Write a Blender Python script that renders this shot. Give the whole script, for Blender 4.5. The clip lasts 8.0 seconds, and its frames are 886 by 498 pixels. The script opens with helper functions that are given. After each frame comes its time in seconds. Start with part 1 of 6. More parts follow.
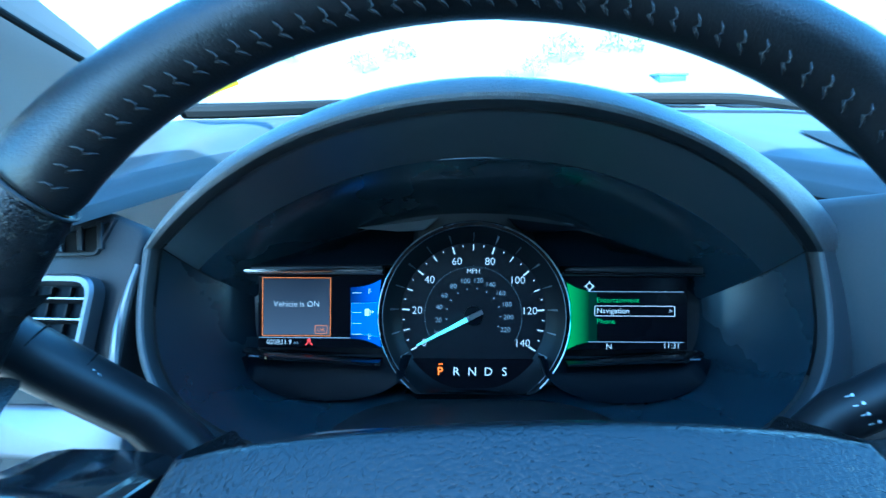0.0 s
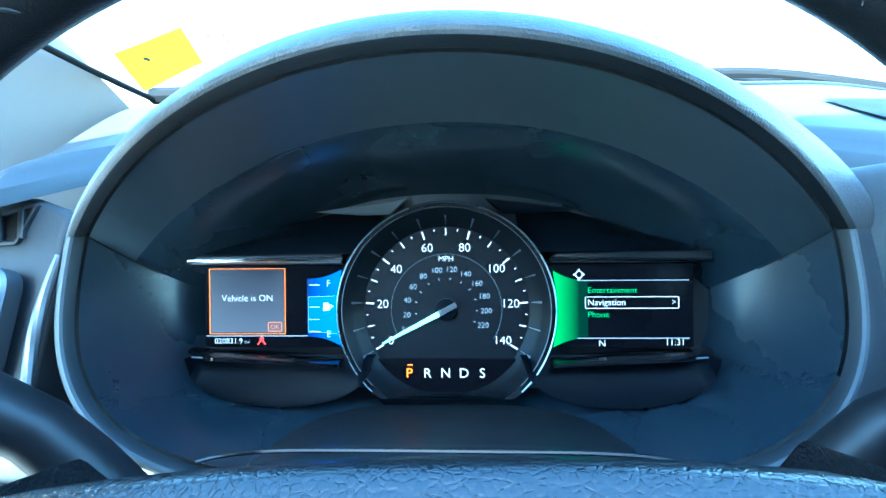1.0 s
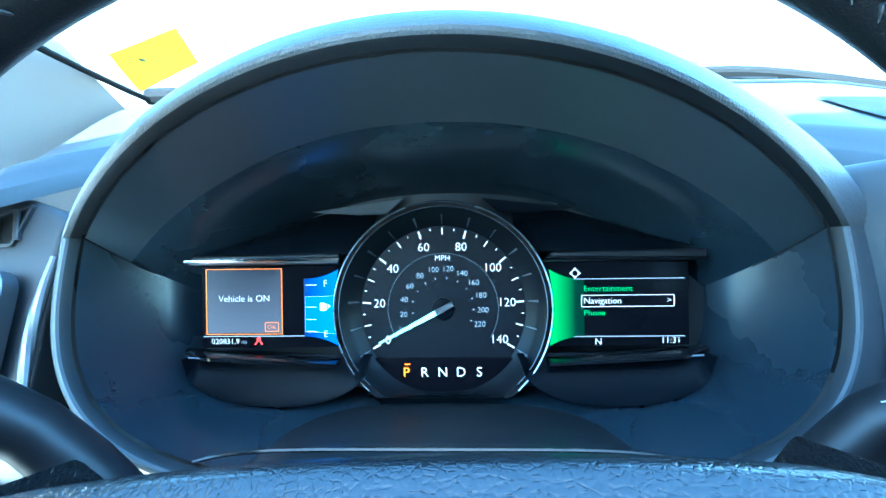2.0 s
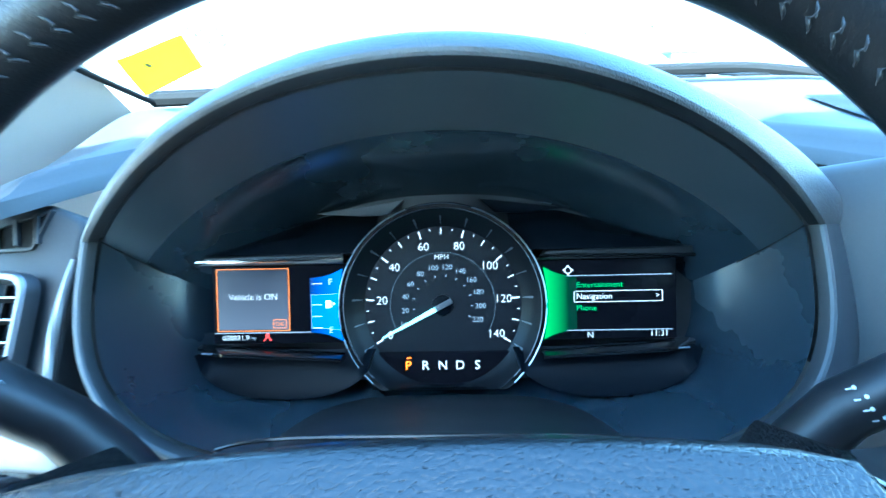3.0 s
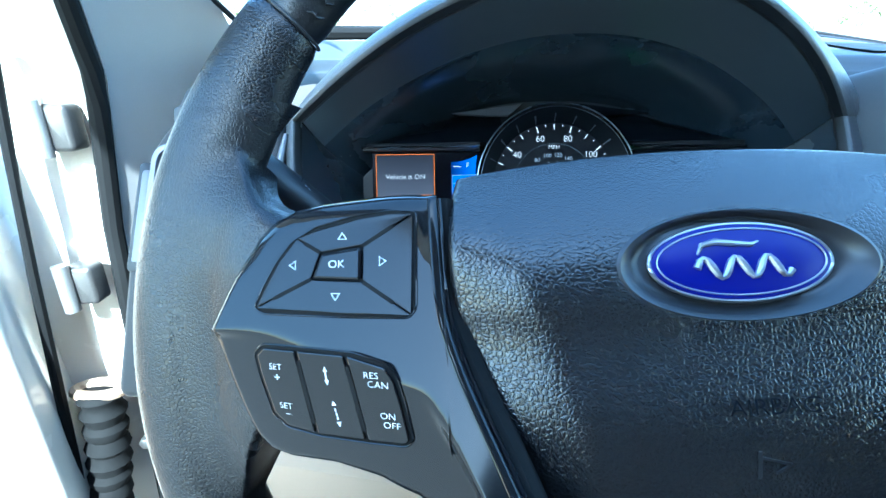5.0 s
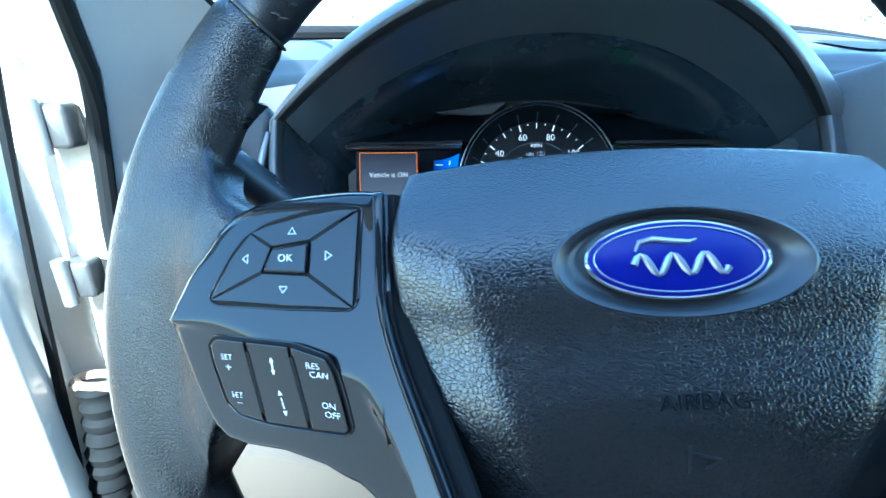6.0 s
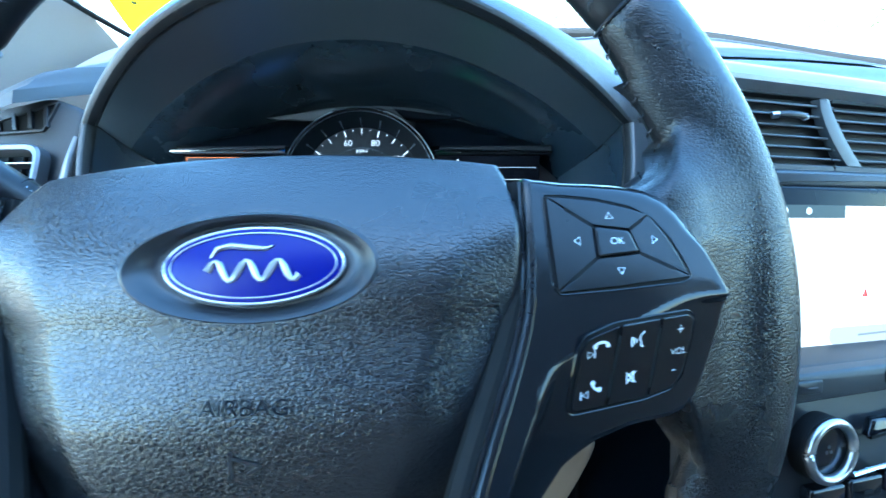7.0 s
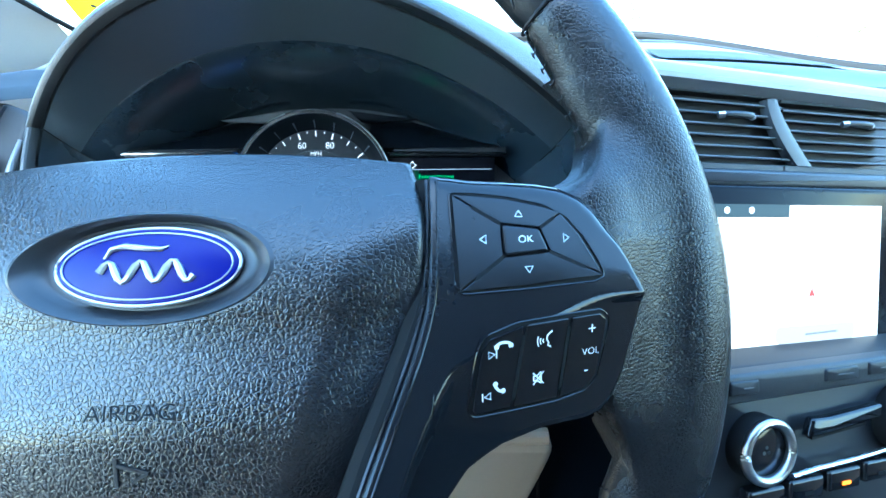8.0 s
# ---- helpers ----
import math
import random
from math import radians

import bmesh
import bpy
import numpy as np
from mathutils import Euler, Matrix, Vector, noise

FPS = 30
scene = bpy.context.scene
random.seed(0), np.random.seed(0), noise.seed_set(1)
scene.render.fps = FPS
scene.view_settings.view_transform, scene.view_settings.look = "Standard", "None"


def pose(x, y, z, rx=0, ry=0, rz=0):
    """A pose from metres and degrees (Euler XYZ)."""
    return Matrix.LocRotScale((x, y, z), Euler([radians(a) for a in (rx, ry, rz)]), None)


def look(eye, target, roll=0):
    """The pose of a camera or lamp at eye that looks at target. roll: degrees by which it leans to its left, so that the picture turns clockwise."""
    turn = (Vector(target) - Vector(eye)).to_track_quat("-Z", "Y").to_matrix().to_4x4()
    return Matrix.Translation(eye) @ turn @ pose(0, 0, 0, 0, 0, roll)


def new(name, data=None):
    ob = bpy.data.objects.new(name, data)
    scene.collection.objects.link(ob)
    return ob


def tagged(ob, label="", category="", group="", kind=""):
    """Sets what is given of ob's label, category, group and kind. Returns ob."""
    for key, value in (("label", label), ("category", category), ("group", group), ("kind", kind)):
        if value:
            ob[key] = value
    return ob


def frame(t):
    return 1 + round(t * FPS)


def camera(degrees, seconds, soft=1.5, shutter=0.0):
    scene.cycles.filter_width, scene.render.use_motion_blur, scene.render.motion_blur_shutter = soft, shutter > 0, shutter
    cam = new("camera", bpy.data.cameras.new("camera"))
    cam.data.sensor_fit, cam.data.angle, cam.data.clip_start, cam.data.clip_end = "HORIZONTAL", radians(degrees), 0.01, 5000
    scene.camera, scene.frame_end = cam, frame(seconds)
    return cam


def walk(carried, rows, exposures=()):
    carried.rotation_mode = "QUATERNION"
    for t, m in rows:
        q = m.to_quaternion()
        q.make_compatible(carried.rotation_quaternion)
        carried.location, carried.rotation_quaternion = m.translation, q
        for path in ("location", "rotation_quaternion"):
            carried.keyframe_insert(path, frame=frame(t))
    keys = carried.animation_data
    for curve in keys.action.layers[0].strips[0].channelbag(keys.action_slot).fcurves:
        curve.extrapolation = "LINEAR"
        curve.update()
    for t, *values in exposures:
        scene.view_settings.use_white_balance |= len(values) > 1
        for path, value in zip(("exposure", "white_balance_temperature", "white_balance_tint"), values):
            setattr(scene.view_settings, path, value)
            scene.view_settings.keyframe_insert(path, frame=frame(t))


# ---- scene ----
# The cabin is drawn in axes that lean with the steering column: u right, v ahead, w up,
# with its origin at the wheel's hub. LEAN turns it into the world (z up).
HUB_HEIGHT, COLUMN_LEAN = 1.02, 18.0
CABIN = pose(0, 0, HUB_HEIGHT, -COLUMN_LEAN, 0, 0)

cam = camera(86.00, 8.0, soft=1.5, shutter=0.35)
PATH = [
    (0, (-0.0185, -0.1263, 0.0917), (-0.0309, 0.8736, 0.0988), 0.27),
    (0.5, (-0.0070, -0.0930, 0.0887), (-0.0290, 0.9067, 0.0976), -0.42),
    (1, (0.0072, -0.0884, 0.0857), (-0.0352, 0.9107, 0.0842), -0.49),
    (1.5, (0.0057, -0.0888, 0.0860), (-0.0326, 0.9104, 0.0796), -0.46),
    (2.8, (0.0126, -0.0915, 0.0842), (-0.0260, 0.9077, 0.0890), -1.30),
    (3, (0.0092, -0.1020, 0.0895), (-0.0290, 0.8971, 0.0716), -1.32),
    (3.5, (-0.0424, -0.1536, 0.0837), (-0.0133, 0.8446, 0.0304), -1.44),
    (4, (-0.0821, -0.1792, 0.0472), (-0.0509, 0.8189, -0.0066), -1.33),
    (4.5, (-0.0962, -0.1833, 0.0260), (-0.0725, 0.8146, -0.0334), -0.94),
    (6, (-0.0721, -0.1889, 0.0238), (-0.0792, 0.8091, -0.0381), -0.34),
    (6.5, (0.0097, -0.2012, 0.0265), (-0.0372, 0.7952, -0.0440), -0.34),
    (7, (0.0676, -0.1883, 0.0245), (0.0470, 0.8100, -0.0293), 0.08),
    (7.5, (0.0941, -0.1846, 0.0224), (0.0757, 0.8142, -0.0240), -0.08),
    (8, (0.0980, -0.1848, 0.0223), (0.0870, 0.8143, -0.0207), -0.27),
]
walk(cam, [(t, CABIN @ look(eye, target, roll)) for t, eye, target, roll in PATH],
     exposures=[(0.0, 2.95, 3650, -14), (0.5, 3.84, 4150, -14), (1.0, 4.1, 4100, -15), (1.5, 4.18, 4080, -16), (3.0, 4.08, 4250, -13), (3.5, 3.68, 4280, -13),
    (4.0, 3.35, 4380, -10), (4.5, 3.37, 4480, -8), (6.0, 3.42, 4360, -8), (6.5, 3.55, 4200, -8), (7.0, 3.78, 4440, -8), (8.0, 3.96, 4540, -8)])

# ---- light ----
world = bpy.data.worlds.new("daylight")
scene.world = world
world.use_nodes = True
nodes, links = world.node_tree.nodes, world.node_tree.links
nodes.clear()
sky = nodes.new("ShaderNodeTexSky")
sky.sky_type = "NISHITA"
sky.sun_disc = False
SUN_HEIGHT, SUN_TURN = 36.0, -176.0
sky.sun_elevation, sky.sun_rotation = radians(SUN_HEIGHT), radians(SUN_TURN)
sky.air_density, sky.dust_density, sky.ozone_density = 1.5, 1.6, 1.2
back = nodes.new("ShaderNodeBackground")
back.inputs["Strength"].default_value = 0.15
out = nodes.new("ShaderNodeOutputWorld")
links.new(sky.outputs["Color"], back.inputs["Color"])
links.new(back.outputs["Background"], out.inputs["Surface"])

sun_data = bpy.data.lights.new("sun", "SUN")
sun_data.energy, sun_data.angle, sun_data.color = 4.0, radians(0.5), (1.0, 0.93, 0.82)
sun = new("sun", sun_data)
toward = Vector((math.sin(radians(SUN_TURN)) * math.cos(radians(SUN_HEIGHT)),
                 math.cos(radians(SUN_TURN)) * math.cos(radians(SUN_HEIGHT)), math.sin(radians(SUN_HEIGHT))))
sun.matrix_world = look(toward * 30, (0, 0, 0))

# ---- materials ----
def material(name, color, rough=0.5, metal=0.0, grain=0.0, size=0.002, coat=0.0, vary=0.12, smear=0.0, kind="noise", spec=0.5):
    """A surface with colour drift at two scales, uneven gloss and a fine relief: grain is its depth in metres, size its cell."""
    m = bpy.data.materials.new(name)
    m.use_nodes = True
    n, l = m.node_tree.nodes, m.node_tree.links
    p = n["Principled BSDF"]
    p.inputs["Metallic"].default_value = metal
    p.inputs["Coat Weight"].default_value = coat
    p.inputs["Coat Roughness"].default_value = 0.06
    p.inputs["Specular IOR Level"].default_value = spec
    at = n.new("ShaderNodeTexCoord")
    wide = n.new("ShaderNodeTexNoise")
    wide.inputs["Scale"].default_value = 14.0
    wide.inputs["Detail"].default_value = 5.0
    l.new(at.outputs["Object"], wide.inputs["Vector"])
    fine = n.new("ShaderNodeTexNoise")
    fine.inputs["Scale"].default_value = 600.0
    fine.inputs["Detail"].default_value = 3.0
    l.new(at.outputs["Object"], fine.inputs["Vector"])
    both = n.new("ShaderNodeMath")
    both.operation = "MULTIPLY_ADD"
    both.inputs[1].default_value = 0.35
    l.new(fine.outputs["Fac"], both.inputs[0])
    l.new(wide.outputs["Fac"], both.inputs[2])
    ramp = n.new("ShaderNodeMapRange")
    ramp.inputs["From Min"].default_value, ramp.inputs["From Max"].default_value = 0.35, 1.0
    ramp.inputs["To Min"].default_value, ramp.inputs["To Max"].default_value = 1 - vary, 1 + vary
    l.new(both.outputs[0], ramp.inputs["Value"])
    tint = n.new("ShaderNodeMix")
    tint.data_type, tint.blend_type = "RGBA", "MULTIPLY"
    tint.inputs["Factor"].default_value = 1.0
    tint.inputs["A"].default_value = (*color, 1)
    l.new(ramp.outputs["Result"], tint.inputs["B"])
    l.new(tint.outputs["Result"], p.inputs["Base Color"])
    gloss = n.new("ShaderNodeMapRange")
    gloss.inputs["From Min"].default_value, gloss.inputs["From Max"].default_value = 0.3, 0.75
    gloss.inputs["To Min"].default_value, gloss.inputs["To Max"].default_value = max(rough - 0.06 - smear, 0.02), min(rough + 0.06 + smear, 1)
    l.new(wide.outputs["Fac"], gloss.inputs["Value"])
    l.new(gloss.outputs["Result"], p.inputs["Roughness"])
    if grain:
        if kind == "leather":
            cell = n.new("ShaderNodeTexVoronoi")
            cell.feature = "SMOOTH_F1"
            cell.inputs["Smoothness"].default_value = 0.35
            cell.inputs["Scale"].default_value = 1 / size
            bend = n.new("ShaderNodeTexNoise")
            bend.inputs["Scale"].default_value = 0.6 / size
            l.new(at.outputs["Object"], bend.inputs["Vector"])
            mixv = n.new("ShaderNodeMix")
            mixv.data_type, mixv.blend_type = "RGBA", "LINEAR_LIGHT"
            mixv.inputs["Factor"].default_value = size * 0.35
            l.new(at.outputs["Object"], mixv.inputs["A"])
            l.new(bend.outputs["Color"], mixv.inputs["B"])
            l.new(mixv.outputs["Result"], cell.inputs["Vector"])
            soft = n.new("ShaderNodeMapRange")
            soft.inputs["From Min"].default_value, soft.inputs["From Max"].default_value = 0.75, 0.0
            soft.inputs["To Max"].default_value = 0.35
            l.new(cell.outputs["Distance"], soft.inputs["Value"])
            crease, flat_top, sum_ = n.new("ShaderNodeTexVoronoi"), n.new("ShaderNodeMapRange"), n.new("ShaderNodeMath")
            crease.feature = "DISTANCE_TO_EDGE"
            crease.inputs["Scale"].default_value = 1 / size
            l.new(mixv.outputs["Result"], crease.inputs["Vector"])
            flat_top.interpolation_type = "SMOOTHSTEP"
            flat_top.inputs["From Max"].default_value, flat_top.inputs["To Max"].default_value = 0.20, 0.75
            l.new(crease.outputs["Distance"], flat_top.inputs["Value"])
            l.new(soft.outputs["Result"], sum_.inputs[0])
            l.new(flat_top.outputs["Result"], sum_.inputs[1])
            height = sum_.outputs[0]
        else:
            cell = n.new("ShaderNodeTexNoise")
            cell.inputs["Scale"].default_value = 1 / size
            cell.inputs["Detail"].default_value = 4.0
            l.new(at.outputs["Object"], cell.inputs["Vector"])
            height = cell.outputs["Fac"]
        bump = n.new("ShaderNodeBump")
        bump.inputs["Distance"].default_value = grain
        bump.inputs["Strength"].default_value = 1.0
        l.new(height, bump.inputs["Height"])
        l.new(bump.outputs["Normal"], p.inputs["Normal"])
    return m


def glowing(name, color, strength, dark=(0.01, 0.01, 0.012)):
    """A lit display or a lamp-lit legend."""
    m = bpy.data.materials.new(name)
    m.use_nodes = True
    p = m.node_tree.nodes["Principled BSDF"]
    p.inputs["Base Color"].default_value = (*dark, 1)
    p.inputs["Roughness"].default_value = 0.3
    p.inputs["Specular IOR Level"].default_value = 0.12
    p.inputs["Emission Color"].default_value = (*color, 1)
    p.inputs["Emission Strength"].default_value = strength
    return m


def glow_ramp(name, axis, start, end, first, last, strength):
    """A lit display whose colour runs from first to last along one axis of its own frame."""
    m = glowing(name, first, strength)
    n, l = m.node_tree.nodes, m.node_tree.links
    at, part_, way = n.new("ShaderNodeTexCoord"), n.new("ShaderNodeSeparateXYZ"), n.new("ShaderNodeMapRange")
    way.inputs["From Min"].default_value, way.inputs["From Max"].default_value = start, end
    mix = n.new("ShaderNodeMix")
    mix.data_type = "RGBA"
    mix.inputs["A"].default_value, mix.inputs["B"].default_value = (*first, 1), (*last, 1)
    l.new(at.outputs["Object"], part_.inputs["Vector"])
    l.new(part_.outputs[axis], way.inputs["Value"])
    l.new(way.outputs["Result"], mix.inputs["Factor"])
    l.new(mix.outputs["Result"], n["Principled BSDF"].inputs["Emission Color"])
    return m


def clear(name, color=(1, 1, 1), gloss=0.05, tint=1.0):
    """A thin clear pane: mostly let through, a little mirrored."""
    m = bpy.data.materials.new(name)
    m.use_nodes = True
    n, l = m.node_tree.nodes, m.node_tree.links
    n.remove(n["Principled BSDF"])
    see, shine, mix, fres = n.new("ShaderNodeBsdfTransparent"), n.new("ShaderNodeBsdfGlossy"), n.new("ShaderNodeMixShader"), n.new("ShaderNodeFresnel")
    see.inputs["Color"].default_value = (*[c * tint for c in color], 1)
    shine.inputs["Roughness"].default_value = gloss
    fres.inputs["IOR"].default_value = 1.45
    l.new(fres.outputs["Fac"], mix.inputs["Fac"])
    l.new(see.outputs["BSDF"], mix.inputs[1])
    l.new(shine.outputs["BSDF"], mix.inputs[2])
    l.new(mix.outputs["Shader"], n["Material Output"].inputs["Surface"])
    return m


RIM_LEATHER = material("rim_leather", (0.007, 0.0075, 0.009), 0.28, grain=0.00010, size=0.0016, kind="leather", vary=0.2, spec=0.42)
SMOOTH_LEATHER = material("perforated_leather", (0.009, 0.0095, 0.011), 0.34, grain=0.00005, size=0.0014, kind="leather", vary=0.2)
PAD_GRAIN = material("airbag_cover_grain", (0.009, 0.0095, 0.011), 0.25, grain=0.000095, size=0.0016, kind="leather", vary=0.15, spec=0.62)
DASH_TOP = material("sheen_dash_top", (0.065, 0.068, 0.073), 0.56, grain=0.00006, size=0.0007, vary=0.12, spec=0.28)
DASH_BAND = material("satin_dash_band", (0.095, 0.097, 0.102), 0.36, grain=0.00005, size=0.0007, vary=0.1, spec=0.9)
SATIN_DARK = material("satin_grey_trim", (0.17, 0.175, 0.19), 0.45, 0.9, vary=0.08)
DASH_GRAIN = material("soft_dash_grain", (0.100, 0.104, 0.110), 0.44, grain=0.00014, size=0.0014, kind="leather", vary=0.15, spec=0.6)
DASH_FINE = material("fine_grain_dash", (0.025, 0.026, 0.028), 0.5, grain=0.0001, size=0.0008, vary=0.15, spec=0.3)
SHROUD = material("matt_black_plastic", (0.012, 0.014, 0.017), 0.46, grain=0.00005, size=0.0006, vary=0.2)
PLASTIC = material("black_plastic", (0.014, 0.014, 0.016), 0.42, grain=0.00003, size=0.0005, vary=0.15)
DISH = material("satin_black_dish", (0.018, 0.018, 0.020), 0.34, vary=0.1)
BUTTON = material("button_plastic", (0.006, 0.006, 0.007), 0.18, grain=0.00001, size=0.0004, vary=0.15, smear=0.05, spec=0.3)
PIANO = material("piano_black", (0.007, 0.0075, 0.009), 0.10, coat=0.0, vary=0.1, smear=0.03, spec=0.30)
DISPLAY = material("display_glass", (0.005, 0.005, 0.007), 0.26, vary=0.05, smear=0.03, spec=0.04)
CHROME = material("chrome", (0.75, 0.76, 0.78), 0.12, 1.0, vary=0.04)
SATIN = material("satin_silver_trim", (0.62, 0.63, 0.65), 0.28, 1.0, vary=0.06)
GREY_TRIM = material("grey_pillar_trim", (0.28, 0.265, 0.25), 0.7, grain=0.0001, size=0.001, vary=0.06)
BLUE_ENAMEL = material("blue_enamel", (0.007, 0.006, 0.13), 0.30, spec=0.2, vary=0.05)
SILVER_MARK = material("silver_mark", (0.40, 0.41, 0.44), 0.3, 0.8, vary=0.05)
RUBBER = material("black_rubber", (0.009, 0.009, 0.009), 0.75, vary=0.2, spec=0.1)
BEIGE = material("beige_plastic", (0.32, 0.23, 0.155), 0.6, grain=0.0001, size=0.001, vary=0.06)
CARPET = material("dark_carpet", (0.05, 0.047, 0.045), 0.95, grain=0.0006, size=0.002, vary=0.35)
PAINT = material("cream_car_paint", (0.80, 0.74, 0.63), 0.25, coat=0.8, vary=0.03)
# darker than such cloth would be, to dim its reflection in the airbag cover
HEADLINER = material("headliner_cloth", (0.20, 0.185, 0.165), 0.9, grain=0.0002, size=0.001, vary=0.06)
# mask, bezel and liner blacks are tinted blue: veiling glare put into the colour
POD = material("cluster_mask_black", (0.0028, 0.0040, 0.0064), 0.4, vary=0.15, spec=0.06)
VENT = material("vent_black", (0.010, 0.010, 0.011), 0.6, vary=0.2, spec=0.12)
BEZEL = material("bezel_hazed", (0.017, 0.025, 0.035), 0.27, spec=0.75, grain=0.00003, size=0.0006, vary=0.2)
LINER = material("hood_liner_hazed", (0.046, 0.058, 0.072), 0.42, grain=0.00004, size=0.0006, vary=0.2, spec=0.8)
HOOD_TRIM = material("satin_hood_trim", (0.050, 0.054, 0.060), 0.42, grain=0.00003, size=0.0006, vary=0.15)
CONSOLE = material("console_plastic", (0.016, 0.017, 0.020), 0.45, grain=0.00003, size=0.0006, vary=0.15, spec=0.2)
DARK_STEEL = material("dark_steel", (0.10, 0.095, 0.09), 0.45, 0.7, vary=0.3)
STEEL = material("bare_steel", (0.45, 0.44, 0.42), 0.4, 0.8, vary=0.2)
THREAD = material("dark_thread", (0.018, 0.018, 0.020), 0.48, vary=0.2, spec=0.42)
LEGEND = material("white_legend", (0.80, 0.81, 0.82), 0.5, vary=0.03)
STICKER = material("yellow_paper", (0.80, 0.52, 0.0), 0.8, vary=0.05, spec=0.0)
through_light, paper_mix = STICKER.node_tree.nodes.new("ShaderNodeBsdfTranslucent"), STICKER.node_tree.nodes.new("ShaderNodeMixShader")
through_light.inputs["Color"].default_value = (0.80, 0.58, 0.0, 1)
paper_mix.inputs["Fac"].default_value = 0.4
STICKER.node_tree.links.new(STICKER.node_tree.nodes["Principled BSDF"].outputs["BSDF"], paper_mix.inputs[1])
STICKER.node_tree.links.new(through_light.outputs["BSDF"], paper_mix.inputs[2])
STICKER.node_tree.links.new(paper_mix.outputs["Shader"], STICKER.node_tree.nodes["Material Output"].inputs["Surface"])
# invented brown, picked for the warm tone it reflects into the wheel
SEAT = material("brown_seat_leather", (0.15, 0.095, 0.060), 0.5, grain=0.0002, size=0.002, kind="leather", vary=0.1)
PRIVACY = material("dark_privacy_glass", (0.02, 0.02, 0.022), 0.08, coat=0.3)
RING = material("satin_badge_ring", (0.42, 0.43, 0.46), 0.3, 1.0, vary=0.05)
INK = material("dark_ink", (0.05, 0.05, 0.06), 0.6)
GLASS = clear("windshield_glass")


# ---- building tools ----
BASES = {}


def thing(name, label, category, base=(0, 0, 0), turn=None, group="", kind=""):
    """A top-level thing: an empty at its base, placed in the cabin's frame."""
    ob = new(name)
    ob.empty_display_size = 0.01
    BASES[ob] = Vector(base)
    ob.matrix_basis = CABIN @ Matrix.Translation(base) @ (turn or Matrix())
    return tagged(ob, label, category, group, kind)


def ground_thing(name, label, category, base=(0, 0, 0), group="", kind=""):
    """The same, placed in the world's own frame."""
    ob = new(name)
    ob.empty_display_size = 0.01
    BASES[ob] = Vector(base)
    ob.matrix_basis = Matrix.Translation(base)
    return tagged(ob, label, category, group, kind)


def part(name, bm, mat, parent, label="", smooth=True):
    """Links a bmesh as one mesh object under a thing or under a part."""
    root = parent
    while root.parent:
        root = root.parent
    bmesh.ops.translate(bm, verts=bm.verts, vec=-BASES[root])
    bmesh.ops.recalc_face_normals(bm, faces=bm.faces)
    me = bpy.data.meshes.new(name)
    bm.to_mesh(me)
    bm.free()
    me.materials.append(mat)
    if smooth:
        me.shade_smooth()
        me.set_sharp_from_angle(angle=radians(35))
    ob = new(name, me)
    ob.parent = parent
    return tagged(ob, label)


def plane_at(origin, yaw=0.0, lean=0.0):
    """A map from (across, up, out) to the cabin's frame, for a panel turned by yaw and leaning back by lean."""
    a = Vector((math.cos(radians(yaw)), math.sin(radians(yaw)), 0))
    up = Vector((0, 0, 1))
    ahead = up.cross(a)
    b = up * math.cos(radians(lean)) + ahead * math.sin(radians(lean))
    n = a.cross(b)
    o = Vector(origin)
    return lambda s, r, h: o + a * s + b * r + n * h


def rounded(points, radius, steps=4):
    """A polygon with its corners rounded."""
    res, count = [], len(points)
    for i in range(count):
        p, a, b = Vector(points[i]), Vector(points[i - 1]), Vector(points[(i + 1) % count])
        r = min(radius, (a - p).length * 0.45, (b - p).length * 0.45)
        p0, p1 = p + (a - p).normalized() * r, p + (b - p).normalized() * r
        for k in range(steps + 1):
            t = k / steps
            res.append(p0 * (1 - t) ** 2 + p * 2 * t * (1 - t) + p1 * t * t)
    return res


def box2(x0, y0, x1, y1):
    return [Vector((x0, y0)), Vector((x1, y0)), Vector((x1, y1)), Vector((x0, y1))]


def inset(points, d):
    res, count = [], len(points)
    area = sum(points[i - 1].x * points[i].y - points[i].x * points[i - 1].y for i in range(count))
    side = 1 if area > 0 else -1
    for i in range(count):
        e0, e1 = (points[i] - points[i - 1]), (points[(i + 1) % count] - points[i])
        n = Vector((-e0.y, e0.x)).normalized() + Vector((-e1.y, e1.x)).normalized()
        if n.length < 1e-6:
            n = Vector((-e1.y, e1.x))
        res.append(points[i] + n.normalized() * d * side)
    return res


def prism(bm, outline, at, low, high, bevel=0.0):
    """A plate of that outline from height low to high, its upper edge bevelled. at maps (across, up, out) into the cabin."""
    outline = [Vector(p) for p in outline]
    levels = [(outline, low), (outline, high - bevel)]
    if bevel:
        levels += [(inset(outline, bevel * 0.35), high - bevel * 0.35), (inset(outline, bevel), high)]
    rings = [[bm.verts.new(at(p.x, p.y, h)) for p in ps] for ps, h in levels]
    for a, b in zip(rings, rings[1:]):
        for i in range(len(a)):
            bm.faces.new((a[i - 1], a[i], b[i], b[i - 1]))
    bm.faces.new(rings[-1])
    bm.faces.new(rings[0][::-1])
    return bm


def plate(outline, at, low, high, bevel=0.0):
    return prism(bmesh.new(), outline, at, low, high, bevel)


def loft(rings, closed=True, caps=False):
    """A skin over rings of equal counts."""
    bm = bmesh.new()
    vs = [[bm.verts.new(p) for p in r] for r in rings]
    for a, b in zip(vs, vs[1:]):
        for i in range(0 if closed else 1, len(a)):
            bm.faces.new((a[i - 1], a[i], b[i], b[i - 1]))
    if caps:
        bm.faces.new(vs[0])
        bm.faces.new(vs[-1])
    return bm


